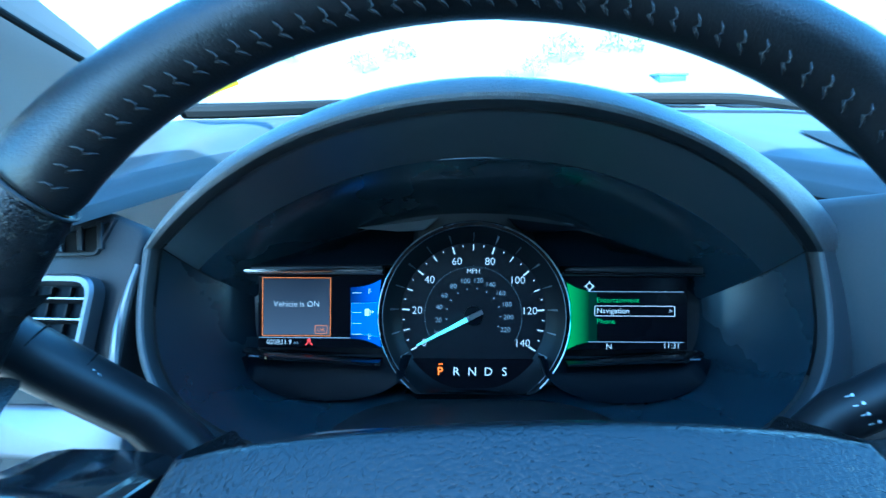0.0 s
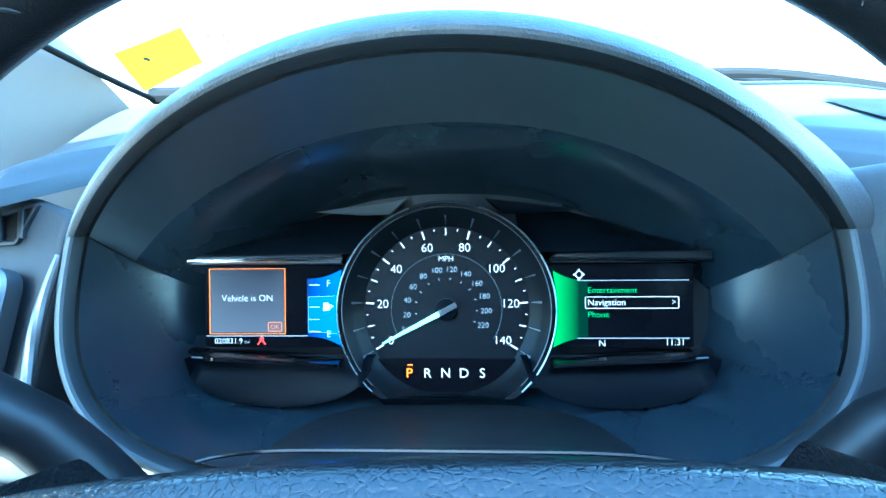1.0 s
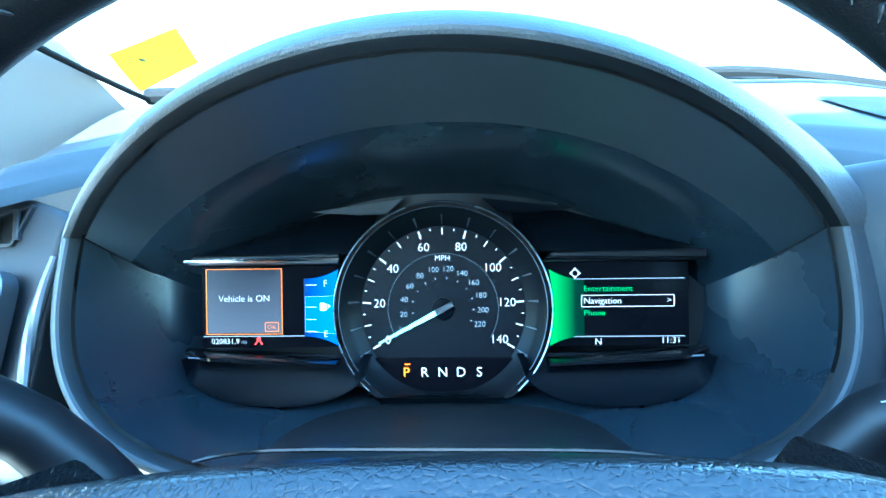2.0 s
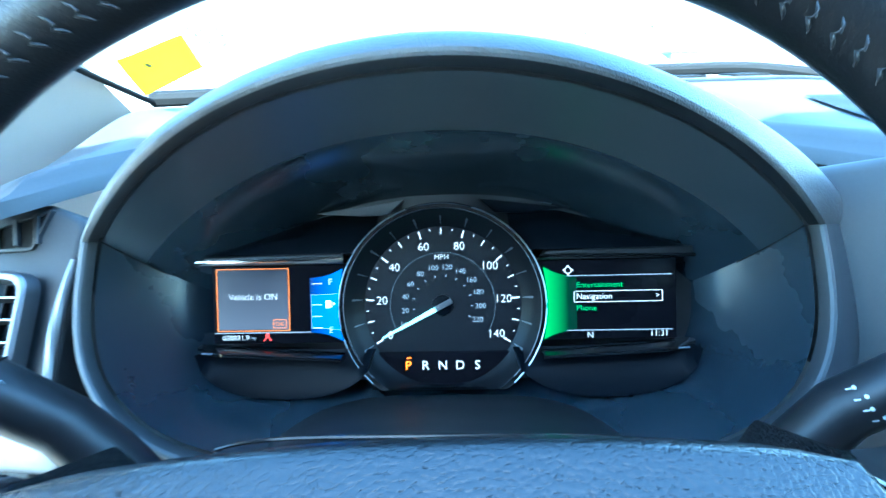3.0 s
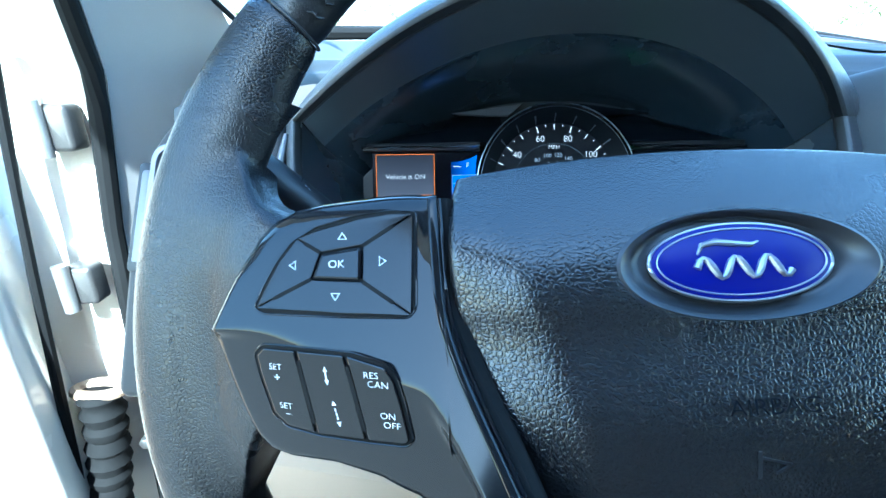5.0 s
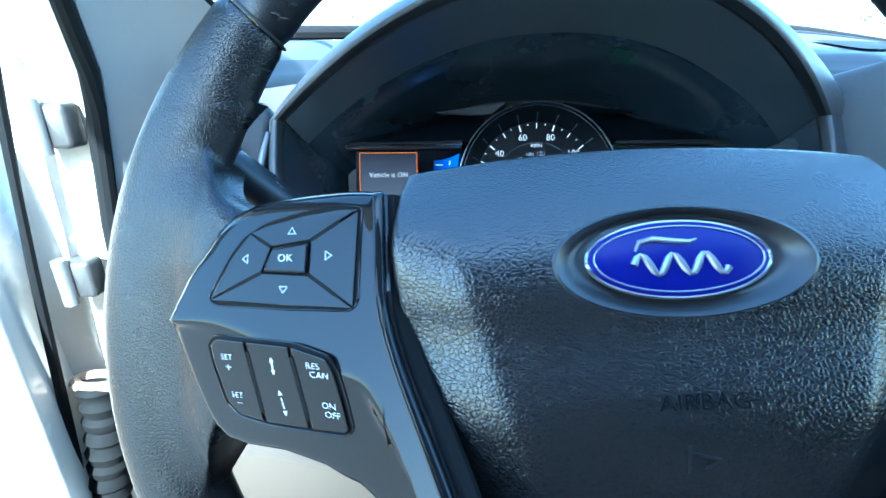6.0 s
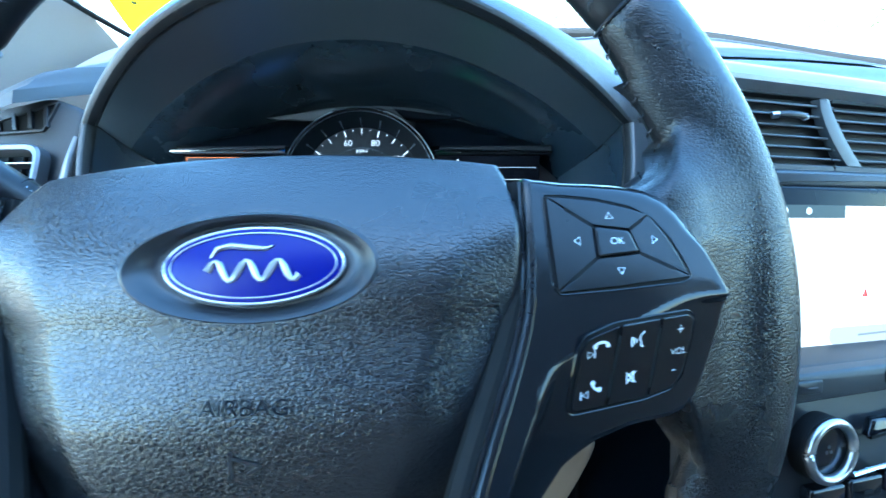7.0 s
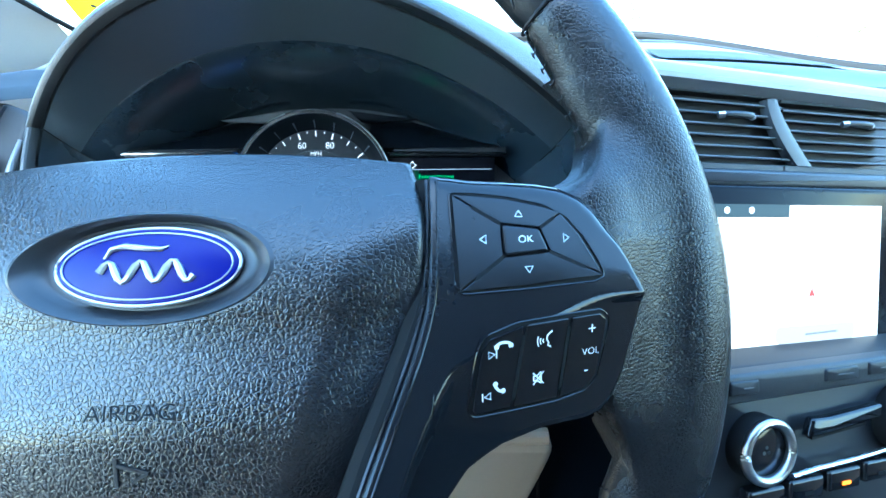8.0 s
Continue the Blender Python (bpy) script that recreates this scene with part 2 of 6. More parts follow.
def tube(path, radius, count=10, closed=False, flatten=1.0, up=Vector((0, 0, 1))):
    """A round bar along a path; radius is a number or one for each point."""
    path = [Vector(p) for p in path]
    rings, last = [], len(path) - 1
    for i, p in enumerate(path):
        a = path[i - 1] if (i or closed) else path[i]
        b = path[(i + 1) % len(path)] if (i < last or closed) else path[i]
        d = (b - a).normalized()
        x = d.cross(up)
        if x.length < 1e-4:
            x = d.cross(Vector((0, 1, 0)))
        x.normalize()
        y = x.cross(d).normalized()
        r = radius[i] if isinstance(radius, (list, tuple)) else radius
        rings.append([p + (x * math.cos(t) + y * math.sin(t) * flatten) * r for t in [2 * math.pi * k / count for k in range(count)]])
    if closed:
        rings.append(rings[0])
        bm = loft(rings)
        bmesh.ops.remove_doubles(bm, verts=bm.verts, dist=1e-7)
        return bm
    return loft(rings, caps=True)


def circle(cx, cy, r, count=48, start=0.0, squash=1.0):
    return [Vector((cx + r * math.cos(start + 2 * math.pi * k / count), cy + squash * r * math.sin(start + 2 * math.pi * k / count))) for k in range(count)]


def bar(bm, p, q, width, at, low, high):
    """A straight bar between two points of a panel."""
    p, q = Vector(p), Vector(q)
    n = Vector((-(q - p).y, (q - p).x)).normalized() * width / 2
    return prism(bm, [p - n, q - n, q + n, p + n], at, low, high)


def outline_band(bm, points, width, at, low, high):
    """A closed raised line along a polygon."""
    points = [Vector(p) for p in points]
    inner = inset(points, width)
    lo0, hi0 = [bm.verts.new(at(p.x, p.y, low)) for p in points], [bm.verts.new(at(p.x, p.y, high)) for p in points]
    hi1, lo1 = [bm.verts.new(at(p.x, p.y, high)) for p in inner], [bm.verts.new(at(p.x, p.y, low)) for p in inner]
    for a, b in ((lo0, hi0), (hi0, hi1), (hi1, lo1)):
        for i in range(len(a)):
            bm.faces.new((a[i - 1], a[i], b[i], b[i - 1]))
    return bm


def writing(text, height, at, s, r, h, align="CENTER", squeeze=1.0, slant=0.0, thick=0.00008, spacing=1.0, weight=-0.012):
    """Letters as a mesh on a panel, centred upon (s, r)."""
    cu = bpy.data.curves.new("letters", "FONT")
    cu.body, cu.size, cu.align_x, cu.align_y = text, height * 1.38, align, "CENTER"
    cu.space_character = spacing
    cu.offset = weight * cu.size
    cu.resolution_u = 3
    ob = bpy.data.objects.new("letters", cu)
    scene.collection.objects.link(ob)
    me = bpy.data.meshes.new_from_object(ob.evaluated_get(bpy.context.evaluated_depsgraph_get()))
    bpy.data.objects.remove(ob)
    bpy.data.curves.remove(cu)
    bm = bmesh.new()
    bm.from_mesh(me)
    bpy.data.meshes.remove(me)
    for v in bm.verts:
        v.co = at(s + v.co.x * squeeze + slant * v.co.y, r + v.co.y, h + thick)
    return bm


def join(*bms):
    """One bmesh out of several."""
    res = bmesh.new()
    for b in bms:
        me = bpy.data.meshes.new("joined")
        b.to_mesh(me)
        b.free()
        res.from_mesh(me)
        bpy.data.meshes.remove(me)
    return res


def smooth(a, b, x):
    t = min(max((x - a) / (b - a), 0), 1)
    return t * t * (3 - 2 * t)

# ---- steering wheel ----
WHEEL_TURN = -2.0
RIM_CENTRE, RIM_TILT, RIM_R = Vector((-0.0039, 0.0265, -0.0262)), 1.74, 0.2121


def rim_grip(angle):
    """How much thicker the side grips are than the top of the rim."""
    return 1 - smooth(0.43, 0.90, abs(math.sin(angle)))


def rim_ring(angle, grow=0.0, count=22):
    g = rim_grip(angle)
    rad, r, deep = RIM_R - 0.0004 - 0.0073 * g, 0.0146 + 0.0065 * g + grow, 0.0127 - 0.0012 * g + grow
    across = Vector((math.cos(angle), 0, math.sin(angle)))
    tilt = Matrix.Rotation(radians(-RIM_TILT), 3, "X")
    res = []
    for k in range(count):
        t = 2 * math.pi * k / count
        res.append(RIM_CENTRE + tilt @ (across * (rad + r * math.cos(t)) + Vector((0, 1, 0)) * deep * math.sin(t)))
    return res


def rim_piece(first, last, steps, grow=0.0, taper=0.0012):
    rings = []
    for i in range(steps + 1):
        t = i / steps
        edge = min(t, 1 - t) * steps
        rings.append(rim_ring(radians(first + (last - first) * t), grow - taper * (1 - smooth(0, 1.0, edge))))
    return loft(rings, caps=True)


wheel = thing("steering_wheel", "black leather-wrapped steering wheel with gloss black switch panels", "steering wheel",
              base=(-0.0015, 0, -0.001), turn=Matrix.Rotation(radians(WHEEL_TURN), 4, "Y"))
part("rim_top", rim_piece(43.4, 135.8, 60, 0.0), SMOOTH_LEATHER, wheel, "smooth black leather upper rim")
part("rim_grip", rim_piece(136.2, 206, 60, 0.0004), RIM_LEATHER, wheel, "grained black leather side grip")
part("rim_grip", rim_piece(-26, 43.0, 60, 0.0004), RIM_LEATHER, wheel, "grained black leather side grip")
part("rim_bottom", rim_piece(206.4, 333.6, 60, 0.0), SMOOTH_LEATHER, wheel, "smooth black leather lower rim")


def stitch_mesh():
    bm = tube([(-0.0024, 0.0004, -0.0050), (-0.0008, -0.0010, -0.0028), (0.0020, -0.0014, -0.0006), (0.0002, -0.0014, 0.0010), (0.0010, -0.0010, 0.0030), (0.0030, 0.0004, 0.0050)], [0.0004, 0.0009, 0.0010, 0.0009, 0.0008, 0.0003], 7)
    me = bpy.data.meshes.new("stitch")
    bm.to_mesh(me)
    bm.free()
    me.materials.append(THREAD)
    me.shade_smooth()
    return me


# the lacing sits along the inner edge of the rim, where the leather is sewn
STITCH = stitch_mesh()
TILT3 = Matrix.Rotation(radians(-RIM_TILT), 3, "X")
for first, last, count in ((45, 134, 42), (138, 158, 8), (22, 41, 8), (318, 338, 8), (202, 222, 8)):
    for i in range(count):
        angle = radians(first + (last - first) * (i + 0.5) / count)
        g = rim_grip(angle)
        rad, r, deep = RIM_R - 0.0004 - 0.0073 * g, 0.0146 + 0.0065 * g + 0.0002, 0.0129 - 0.0012 * g
        across, along = Vector((math.cos(angle), 0, math.sin(angle))), Vector((-math.sin(angle), 0, math.cos(angle)))
        t = radians(222 if first == 45 else 190)
        out_ = (across * math.cos(t) * deep + Vector((0, 1, 0)) * math.sin(t) * r).normalized()
        spot = across * math.cos(t) * r + Vector((0, 1, 0)) * math.sin(t) * deep
        side = along.cross(out_)
        ob = new("stitch", STITCH)
        ob.parent = wheel
        turn = Matrix((along, -out_, side)).transposed()
        ob.matrix_basis = Matrix.Translation(RIM_CENTRE + TILT3 @ (across * rad + spot)) @ (TILT3 @ turn).to_4x4() @ Matrix.Scale(0.66 if first == 45 else 0.48, 4)
# the folded seam where two covers of leather meet
for angle in (43.2, 136.0):
    ring = rim_ring(radians(angle), 0.0003, 28)
    part("seam", tube(ring, 0.0007, 6, closed=True), THREAD, wheel, "sewn leather seam")

# the airbag cover
PAD_TOP, PAD_FOOT = 0.049, -0.125
EMBLEM_U, EMBLEM_W, PAD_U = 0.0032, 0.0103, 0.0004


def along(x, table):
    """A value between the rows (x, y) of a short table, rising in x."""
    for (x0, y0), (x1, y1) in zip(table, table[1:]):
        if x <= x1:
            break
    t = min(max((x - x0) / (x1 - x0), 0), 1)
    return y0 + (y1 - y0) * t


PAD_SIDE = ((-0.125, 0.0500), (-0.095, 0.0575), (-0.070, 0.0652), (-0.052, 0.0718), (-0.040, 0.0768), (-0.030, 0.0812), (-0.020, 0.0853),
            (-0.012, 0.0879), (-0.004, 0.0897), (0.006, 0.0907), (0.018, 0.0908), (0.030, 0.0902), (0.040, 0.0888), (0.046, 0.0870), (0.049, 0.0850))


def pad_edge(w):
    """Half the cover's width at the height w."""
    return (along(w - 0.004, PAD_SIDE) + along(w, PAD_SIDE) * 2 + along(w + 0.004, PAD_SIDE)) / 4


def pad_crease(w):
    """Where the side facets of the cover begin."""
    return 0.0645 + 0.30 * min(w, 0.0) + 0.25 * max(w, 0.0)


def pad_depth(u, w):
    """How far ahead of the hub the cover's skin lies."""
    v = -0.0425
    if w > -0.005:
        v += 0.0310 * ((w + 0.005) / 0.054) ** 2
    else:
        v += -0.0075 * smooth(-0.005, -0.042, w) + 0.022 * max((-0.045 - w) / 0.08, 0) ** 2
    d = abs(u - PAD_U) - pad_crease(w)
    v += 0.40 * (1 - smooth(0.000, 0.038, w)) * 0.5 * (d + math.hypot(d, 0.0024))
    q = ((u - EMBLEM_U) / 0.0410) ** 2 + ((w - EMBLEM_W) / 0.0172) ** 2
    v += 0.0060 * (1 - smooth(0.62, 1.0, q))
    return v


def pad_mesh():
    rings = []
    cols, rows_ = 190, 150
    for j in range(rows_ + 1):
        w = PAD_FOOT + (PAD_TOP - PAD_FOOT) * j / rows_
        e = pad_edge(w)
        sink = -0.0032 * (e / 0.09) ** 2 * smooth(0.0, 0.05, w) * 2.2 - 0.004 * smooth(0.02, 0.05, w)
        row = [Vector((PAD_U - e * 0.99, 0.02, w + sink))]
        for i in range(cols + 1):
            p = -1 + 2 * i / cols
            p = math.copysign(1 - (1 - abs(p)) ** 1.15, p)
            u = PAD_U + p * e
            lift = -0.0032 * (p * e / 0.09) ** 2
            edge_in = max((abs(p) - 0.972) / 0.028, 0)
            roll = 0.0042 * (1 - math.sqrt(max(1 - edge_in * edge_in, 0)))
            row.append(Vector((u, pad_depth(u, w) + roll, w + lift * smooth(0.0, 0.05, w) * 2.2)))
        row.append(Vector((PAD_U + e * 0.99, 0.02, w + sink)))
        rings.append(row)
    top = rings[-1]
    for ahead, drop, in_ in ((0.0015, -0.0006, 1.0), (0.0040, -0.0006, 0.999), (0.0080, 0.0006, 0.998), (0.014, 0.0035, 0.996), (0.024, 0.0085, 0.99), (0.034, 0.015, 0.98)):
        rings.append([Vector((p.x * in_, p.y + ahead * (1 - 0.7 * smooth(0.070, 0.094, abs(p.x))), p.z - drop - 0.25 * ahead * smooth(0.070, 0.094, abs(p.x)))) for p in top])
    return loft(rings, closed=False)


cover = part("airbag_cover", pad_mesh(), PAD_GRAIN, wheel, "grained black airbag cover")


def on_pad(u, w, h):
    return Vector((u, pad_depth(u, w) - h, w))


# flat letters; the shade of their embossing is put in as a darker black
part("cover_lettering", writing("AIRBAG", 0.0048, on_pad, 0.004, -0.0315, 0.0011, squeeze=1.2), POD, cover, "flat airbag lettering, darker in place of the emboss shade")
mark = bmesh.new()
bar(mark, (-0.0010, -0.0445), (-0.0010, -0.0530), 0.0010, on_pad, 0, 0.0005)
bar(mark, (-0.0004, -0.0465), (0.0085, -0.0490), 0.0008, on_pad, 0, 0.0005)
bar(mark, (0.0040, -0.0515), (0.0085, -0.0490), 0.0008, on_pad, 0, 0.0005)
part("cover_symbol", mark, PLASTIC, cover, "embossed symbol")

# the smooth dish round the badge
dish = []
for k in range(9):
    f = 1.04 - 0.40 * k / 8
    dish.append([on_pad(EMBLEM_U + 0.0410 * f * math.cos(a), EMBLEM_W + 0.0172 * f * math.sin(a), 0.0008 * min(k, 1) - 0.0004) for a in [2 * math.pi * i / 120 for i in range(120)]])
part("badge_dish", loft(dish), DISH, wheel, "smooth satin black dish round the badge")

# the badge: a blue oval in a chrome ring, with plain silver shapes
slope = 2 * 0.0310 * (EMBLEM_W + 0.005) / 0.054 ** 2
BADGE = plane_at((EMBLEM_U, pad_depth(EMBLEM_U, EMBLEM_W) - 0.0004, EMBLEM_W), 0, math.degrees(math.atan(slope)))
badge = part("badge", plate(circle(0, 0, 0.0292, 72, squash=0.425), BADGE, -0.003, 0.0016, 0.0007), BLUE_ENAMEL, wheel, "blue enamel oval badge")


def oval_ring(a, b, r, h, flat_=0.7):
    path = [BADGE(a * math.cos(t), b * math.sin(t), h) for t in [2 * math.pi * k / 96 for k in range(96)]]
    return tube(path, r, 8, closed=True)


part("badge_ring", oval_ring(0.0296, 0.0126, 0.0007, 0.0008), RING, badge, "polished chrome ring")
part("badge_line", oval_ring(0.0273, 0.0108, 0.0003, 0.0017), SILVER_MARK, badge, "thin silver line")
swash = [(-0.0155, 0.0028), (-0.0135, 0.0060), (-0.0085, 0.0070), (-0.002, 0.0062), (0.0045, 0.0056), (0.0072, 0.0066)]
part("badge_mark", tube([BADGE(0.90 * s, 0.95 * r, 0.0018) for s, r in swash], [0.0004, 0.0009, 0.0011, 0.0010, 0.0008, 0.0003], 8), SILVER_MARK, badge, "silver sweep")
ribbon = [(-0.0165 + 0.0335 * k / 24, -0.0020 + 0.0036 * math.sin(2 * math.pi * k / 8.2)) for k in range(25)]
part("badge_mark", tube([BADGE(0.90 * x, 0.95 * y, 0.0018) for x, y in ribbon], [0.0007 + 0.0006 * abs(math.cos(2 * math.pi * k / 8.2)) for k in range(25)], 8), SILVER_MARK, badge, "silver wavy ribbon")


# the switch panels on both spokes: an upper face that leans back and a lower face that falls away under a brow
def brow_line(u):
    """The height of the brow between the two faces; it turns down beside the cover."""
    return along(u, ((0.046, -0.1500), (0.060, -0.1120), (0.070, -0.0860), (0.0775, -0.0660), (0.0843, -0.0500), (0.0927, -0.0342), (0.0985, -0.0224), (0.1046, -0.0140), (0.112, -0.0104), (0.125, -0.0082), (0.145, -0.0068), (0.175, -0.0070)))


def low_face(u, w):
    return -0.0655 + 0.31 * u - 0.0027 - 0.12 * (w + 0.008) + 0.14 * (u - 0.150)


def panel_depth(u, w):
    brow = (brow_line(u - 0.003) + 2 * brow_line(u) + brow_line(u + 0.003)) / 4
    steep = (brow_line(u + 0.002) - brow_line(u - 0.002)) / 0.004
    d = (brow - w) / math.hypot(1, steep)
    top_v = -0.0655 + 0.31 * u + 0.34 * w
    return top_v + (max(low_face(u, w), top_v) - top_v) * smooth(-0.0006, 0.0036, d)


def spoke_at(side, skin=True):
    reach, rise = (1.045, 1.03) if side < 0 else (0.955, 0.97)

    def at(s, r, h):
        """s: away from the hub, r: up, h: out of the panel."""
        u, w = 0.091 + reach * (s - 0.091) if s > 0.091 else s, r * (1 + (rise - 1) * smooth(0.092, 0.110, s))
        return Vector((side * u, (panel_depth(s, r) if skin else low_face(s, r)) - h, w))
    return at


PANEL_SIDE = tuple((pad_edge(r) + 0.0008 + 0.0022 * smooth(-0.02, 0.03, r), r) for r in (-0.1180, -0.1000, -0.0850, -0.0720, -0.0600, -0.0500, -0.0400, -0.0300, -0.0200, -0.0120, -0.0040))
PANEL_TOP = PANEL_SIDE + ((0.0921, 0.0060), (0.0928, 0.0370),
             (0.1000, 0.0372), (0.120, 0.0362), (0.133, 0.0352), (0.143, 0.0335), (0.151, 0.0300), (0.157, 0.0245), (0.1625, 0.0160), (0.1675, 0.0060), (0.1715, -0.0025), (0.1735, -0.0070))
PANEL_FOOT = ((PANEL_SIDE[0][0], -0.1200), (0.0700, -0.1200), (0.0810, -0.0920), (0.0915, -0.0715), (0.1025, -0.0600), (0.1150, -0.0548), (0.130, -0.0525), (0.147, -0.0530), (0.155, -0.0515),
              (0.1600, -0.0470), (0.1640, -0.0390), (0.1680, -0.0280), (0.1710, -0.0180), (0.1735, -0.0075))


def panel_mesh(side):
    """The panel's skin: columns from its upper to its lower border, rolled back at the rim and hollowed under the brow."""
    at = spoke_at(side)
    border = np.array([p for p in PANEL_TOP] + [p for p in PANEL_FOOT[::-1]])
    seg_a, seg_b = border, np.roll(border, -1, axis=0)
    span = seg_b - seg_a
    size2 = np.maximum((span ** 2).sum(1), 1e-12)

    def inside(s, r):
        f = np.clip(((np.array((s, r)) - seg_a) * span).sum(1) / size2, 0, 1)
        return float(np.sqrt(((seg_a + span * f[:, None] - (s, r)) ** 2).sum(1)).min())

    first = PANEL_SIDE[0][0] + 0.0002
    us = [first + (0.0905 - first) * i / 26 for i in range(27)] + [0.0905 + 0.0028 * i / 10 for i in range(1, 11)] + [0.0933 + 0.0800 * i / 60 for i in range(1, 61)]
    rows_ = 72
    rings = []
    for u in us:
        hi, lo = along(u, PANEL_TOP), along(u, PANEL_FOOT)
        row = []
        for j in range(rows_ + 1):
            t = j / rows_
            t = t * t * (3 - 2 * t) * 0.6 + t * 0.4
            r = hi + (lo - hi) * t
            d, wide = inside(u, r), 0.0026 + 0.0034 * smooth(0.008, 0.018, r) * smooth(0.0935, 0.098, u)
            k = max(1 - d / wide, 0)
            p = at(u, r, 0)
            row.append(Vector((p.x, p.y + wide * (1 - math.sqrt(max(1 - k * k, 0))), p.z)))
        rings.append(row)
    bm = loft(rings, closed=False)
    for line in ([r[0] for r in rings], [r[-1] for r in rings]):
        back = [Vector((p.x, p.y + 0.028, p.z - 0.002)) for p in line]
        lo_, hi_ = [bm.verts.new(p) for p in line], [bm.verts.new(p) for p in back]
        for i in range(1, len(lo_)):
            bm.faces.new((lo_[i - 1], lo_[i], hi_[i], hi_[i - 1]))
    bmesh.ops.remove_doubles(bm, verts=bm.verts, dist=1e-6)
    return bm


def pill(bm, p, q, width, at, low, high):
    """A bar with round ends."""
    p, q = Vector(p), Vector(q)
    d = (q - p).normalized() * width / 2
    n = Vector((-d.y, d.x))
    pts = [p - n, p - n * 0.7 - d * 0.7, p - d, p + n * 0.7 - d * 0.7, p + n, q + n, q + n * 0.7 + d * 0.7, q + d, q - n * 0.7 + d * 0.7, q - n]
    return prism(bm, pts[::-1], at, low, high)


def spoke(side):
    at = spoke_at(side)
    panel = part("switch_panel", panel_mesh(side), PIANO, wheel, "gloss black switch panel")
    # a thin gloss lip between cover and panel
    edge = [(along(r, [(y, x) for x, y in PANEL_TOP[:13]]), r) for r in [0.0355 - 0.150 * k / 60 for k in range(61)]]
    part("panel_edge", tube([at(s, r, 0) + Vector((-side * 0.0006, 0.0034, 0)) for s, r in edge], 0.0010, 8), PIANO, panel, "gloss black edge line")
    part("panel_edge", tube([at(s + 0.0030, r, 0.0) for s, r in edge], 0.0004, 8), PIANO, panel, "gloss black edge line")
    part("gap_seal", tube([at(s - 0.0010, r - 0.0015, 0) + Vector((0, 0.0115, 0)) for s, r in edge], 0.0062, 10), RUBBER, panel, "dark gap between cover and panel")
    # the arm that carries the rim, flowing into it
    crest = ((0.146, 0.0330), (0.152, 0.0345), (0.157, 0.0375), (0.161, 0.0420), (0.165, 0.0490), (0.169, 0.0600), (0.175, 0.0750), (0.190, 0.1000))
    foot = ((0.146, -0.0470), (0.155, -0.0495), (0.160, -0.0530), (0.166, -0.0600), (0.171, -0.0700), (0.175, -0.0820), (0.180, -0.1000))
    rings = []
    for j in range(91):
        w = -0.098 + 0.180 * j / 90
        z = w - RIM_CENTRE.z
        inner = 0.146
        rim_in = math.sqrt((RIM_R - 0.0077 - 0.985 * 0.0215) ** 2 - z * z)
        if w > 0.033:
            inner = min(along(w, [(b, a) for a, b in crest]) - 0.0040, rim_in)
        elif w < -0.047:
            inner = min(along(-w, [(-b, a) for a, b in foot]) - 0.0040, rim_in)
        row = []
        for i in range(65):
            f = i / 64
            angle = math.asin(min(max(z / 0.2044, -1), 1))
            g = rim_grip(angle)
            rad, r_, deep = RIM_R - 0.0004 - 0.0073 * g, 0.0146 + 0.0065 * g + 0.0004, 0.0127 - 0.0012 * g + 0.0004
            outer = math.sqrt((rad + 0.93 * r_) ** 2 - z * z)
            x = inner + (outer - inner) * f
            off = (math.hypot(x, z) - rad) / r_
            rim_v = -deep * math.sqrt(1 - min(abs(off), 0.985) ** 2) + max(-off - 0.985, 0) * 0.10 + RIM_CENTRE.y + 0.0304 * z
            rise_, fall = w - along(x, crest), along(x, foot) - w
            over = max(rise_, fall)
            k = min(max((over + 0.009) / 0.009, 0), 1)
            arm_v = 0.0005 + 12 * max(x - 0.154, 0) ** 2 + 0.16 * max(w - 0.012, 0) + 14 * max(w - 0.030, 0) ** 2 + 8 * max(-0.050 - w, 0) ** 2 + 0.009 * (1 - math.sqrt(1 - k * k)) + 0.6 * max(over, 0) + 200 * max(over, 0) ** 2
            h_ = min(max(0.5 + 0.5 * (rim_v - arm_v) / 0.014, 0), 1)
            v = rim_v + (arm_v - rim_v) * h_ - 0.014 * h_ * (1 - h_)
            row.append(Vector((RIM_CENTRE.x + side * x, v - 0.00012 + 0.0004 * smooth(0.95, 1.0, f) + 0.0004 * smooth(0.95, 1.0, abs(2 * j / 90 - 1)), w)))
        rings.append(row)
    part("spoke_arm", loft(rings, closed=False), RIM_LEATHER, wheel, "grained black leather spoke root")

    # upper group: four arrow keys round an OK key
    well = [(0.0998, 0.0312), (0.1080, 0.0314), (0.1204, 0.0300), (0.1346, 0.0268), (0.1432, 0.0222), (0.1486, 0.0156), (0.1534, 0.0070), (0.1562, 0.0004), (0.1526, -0.0013), (0.1253, -0.0021), (0.1033, -0.0022), (0.1010, 0.0004)]
    part("key_well", plate(rounded(well, 0.0018, 4), at, -0.002, 0.0003, 0.0002), RUBBER, panel, "black joint round the keys")
    part("well_rim", tube([at(p.x, p.y, 0.0002) for p in rounded(inset([Vector(p) for p in well], -0.0002), 0.0018, 4)], 0.00035, 6, closed=True), PIANO, panel, "gloss rim of the key field")
    ok = [(0.1179, 0.0202), (0.1322, 0.0183), (0.1353, 0.0100), (0.1182, 0.0091)]
    tl, tr, br, bl = [Vector(p) for p in ok]
    c0, c1, c2, c3 = Vector((0.1006, 0.0306)), Vector((0.1412, 0.0236)), Vector((0.1554, 0.0006)), Vector((0.1022, -0.0014))
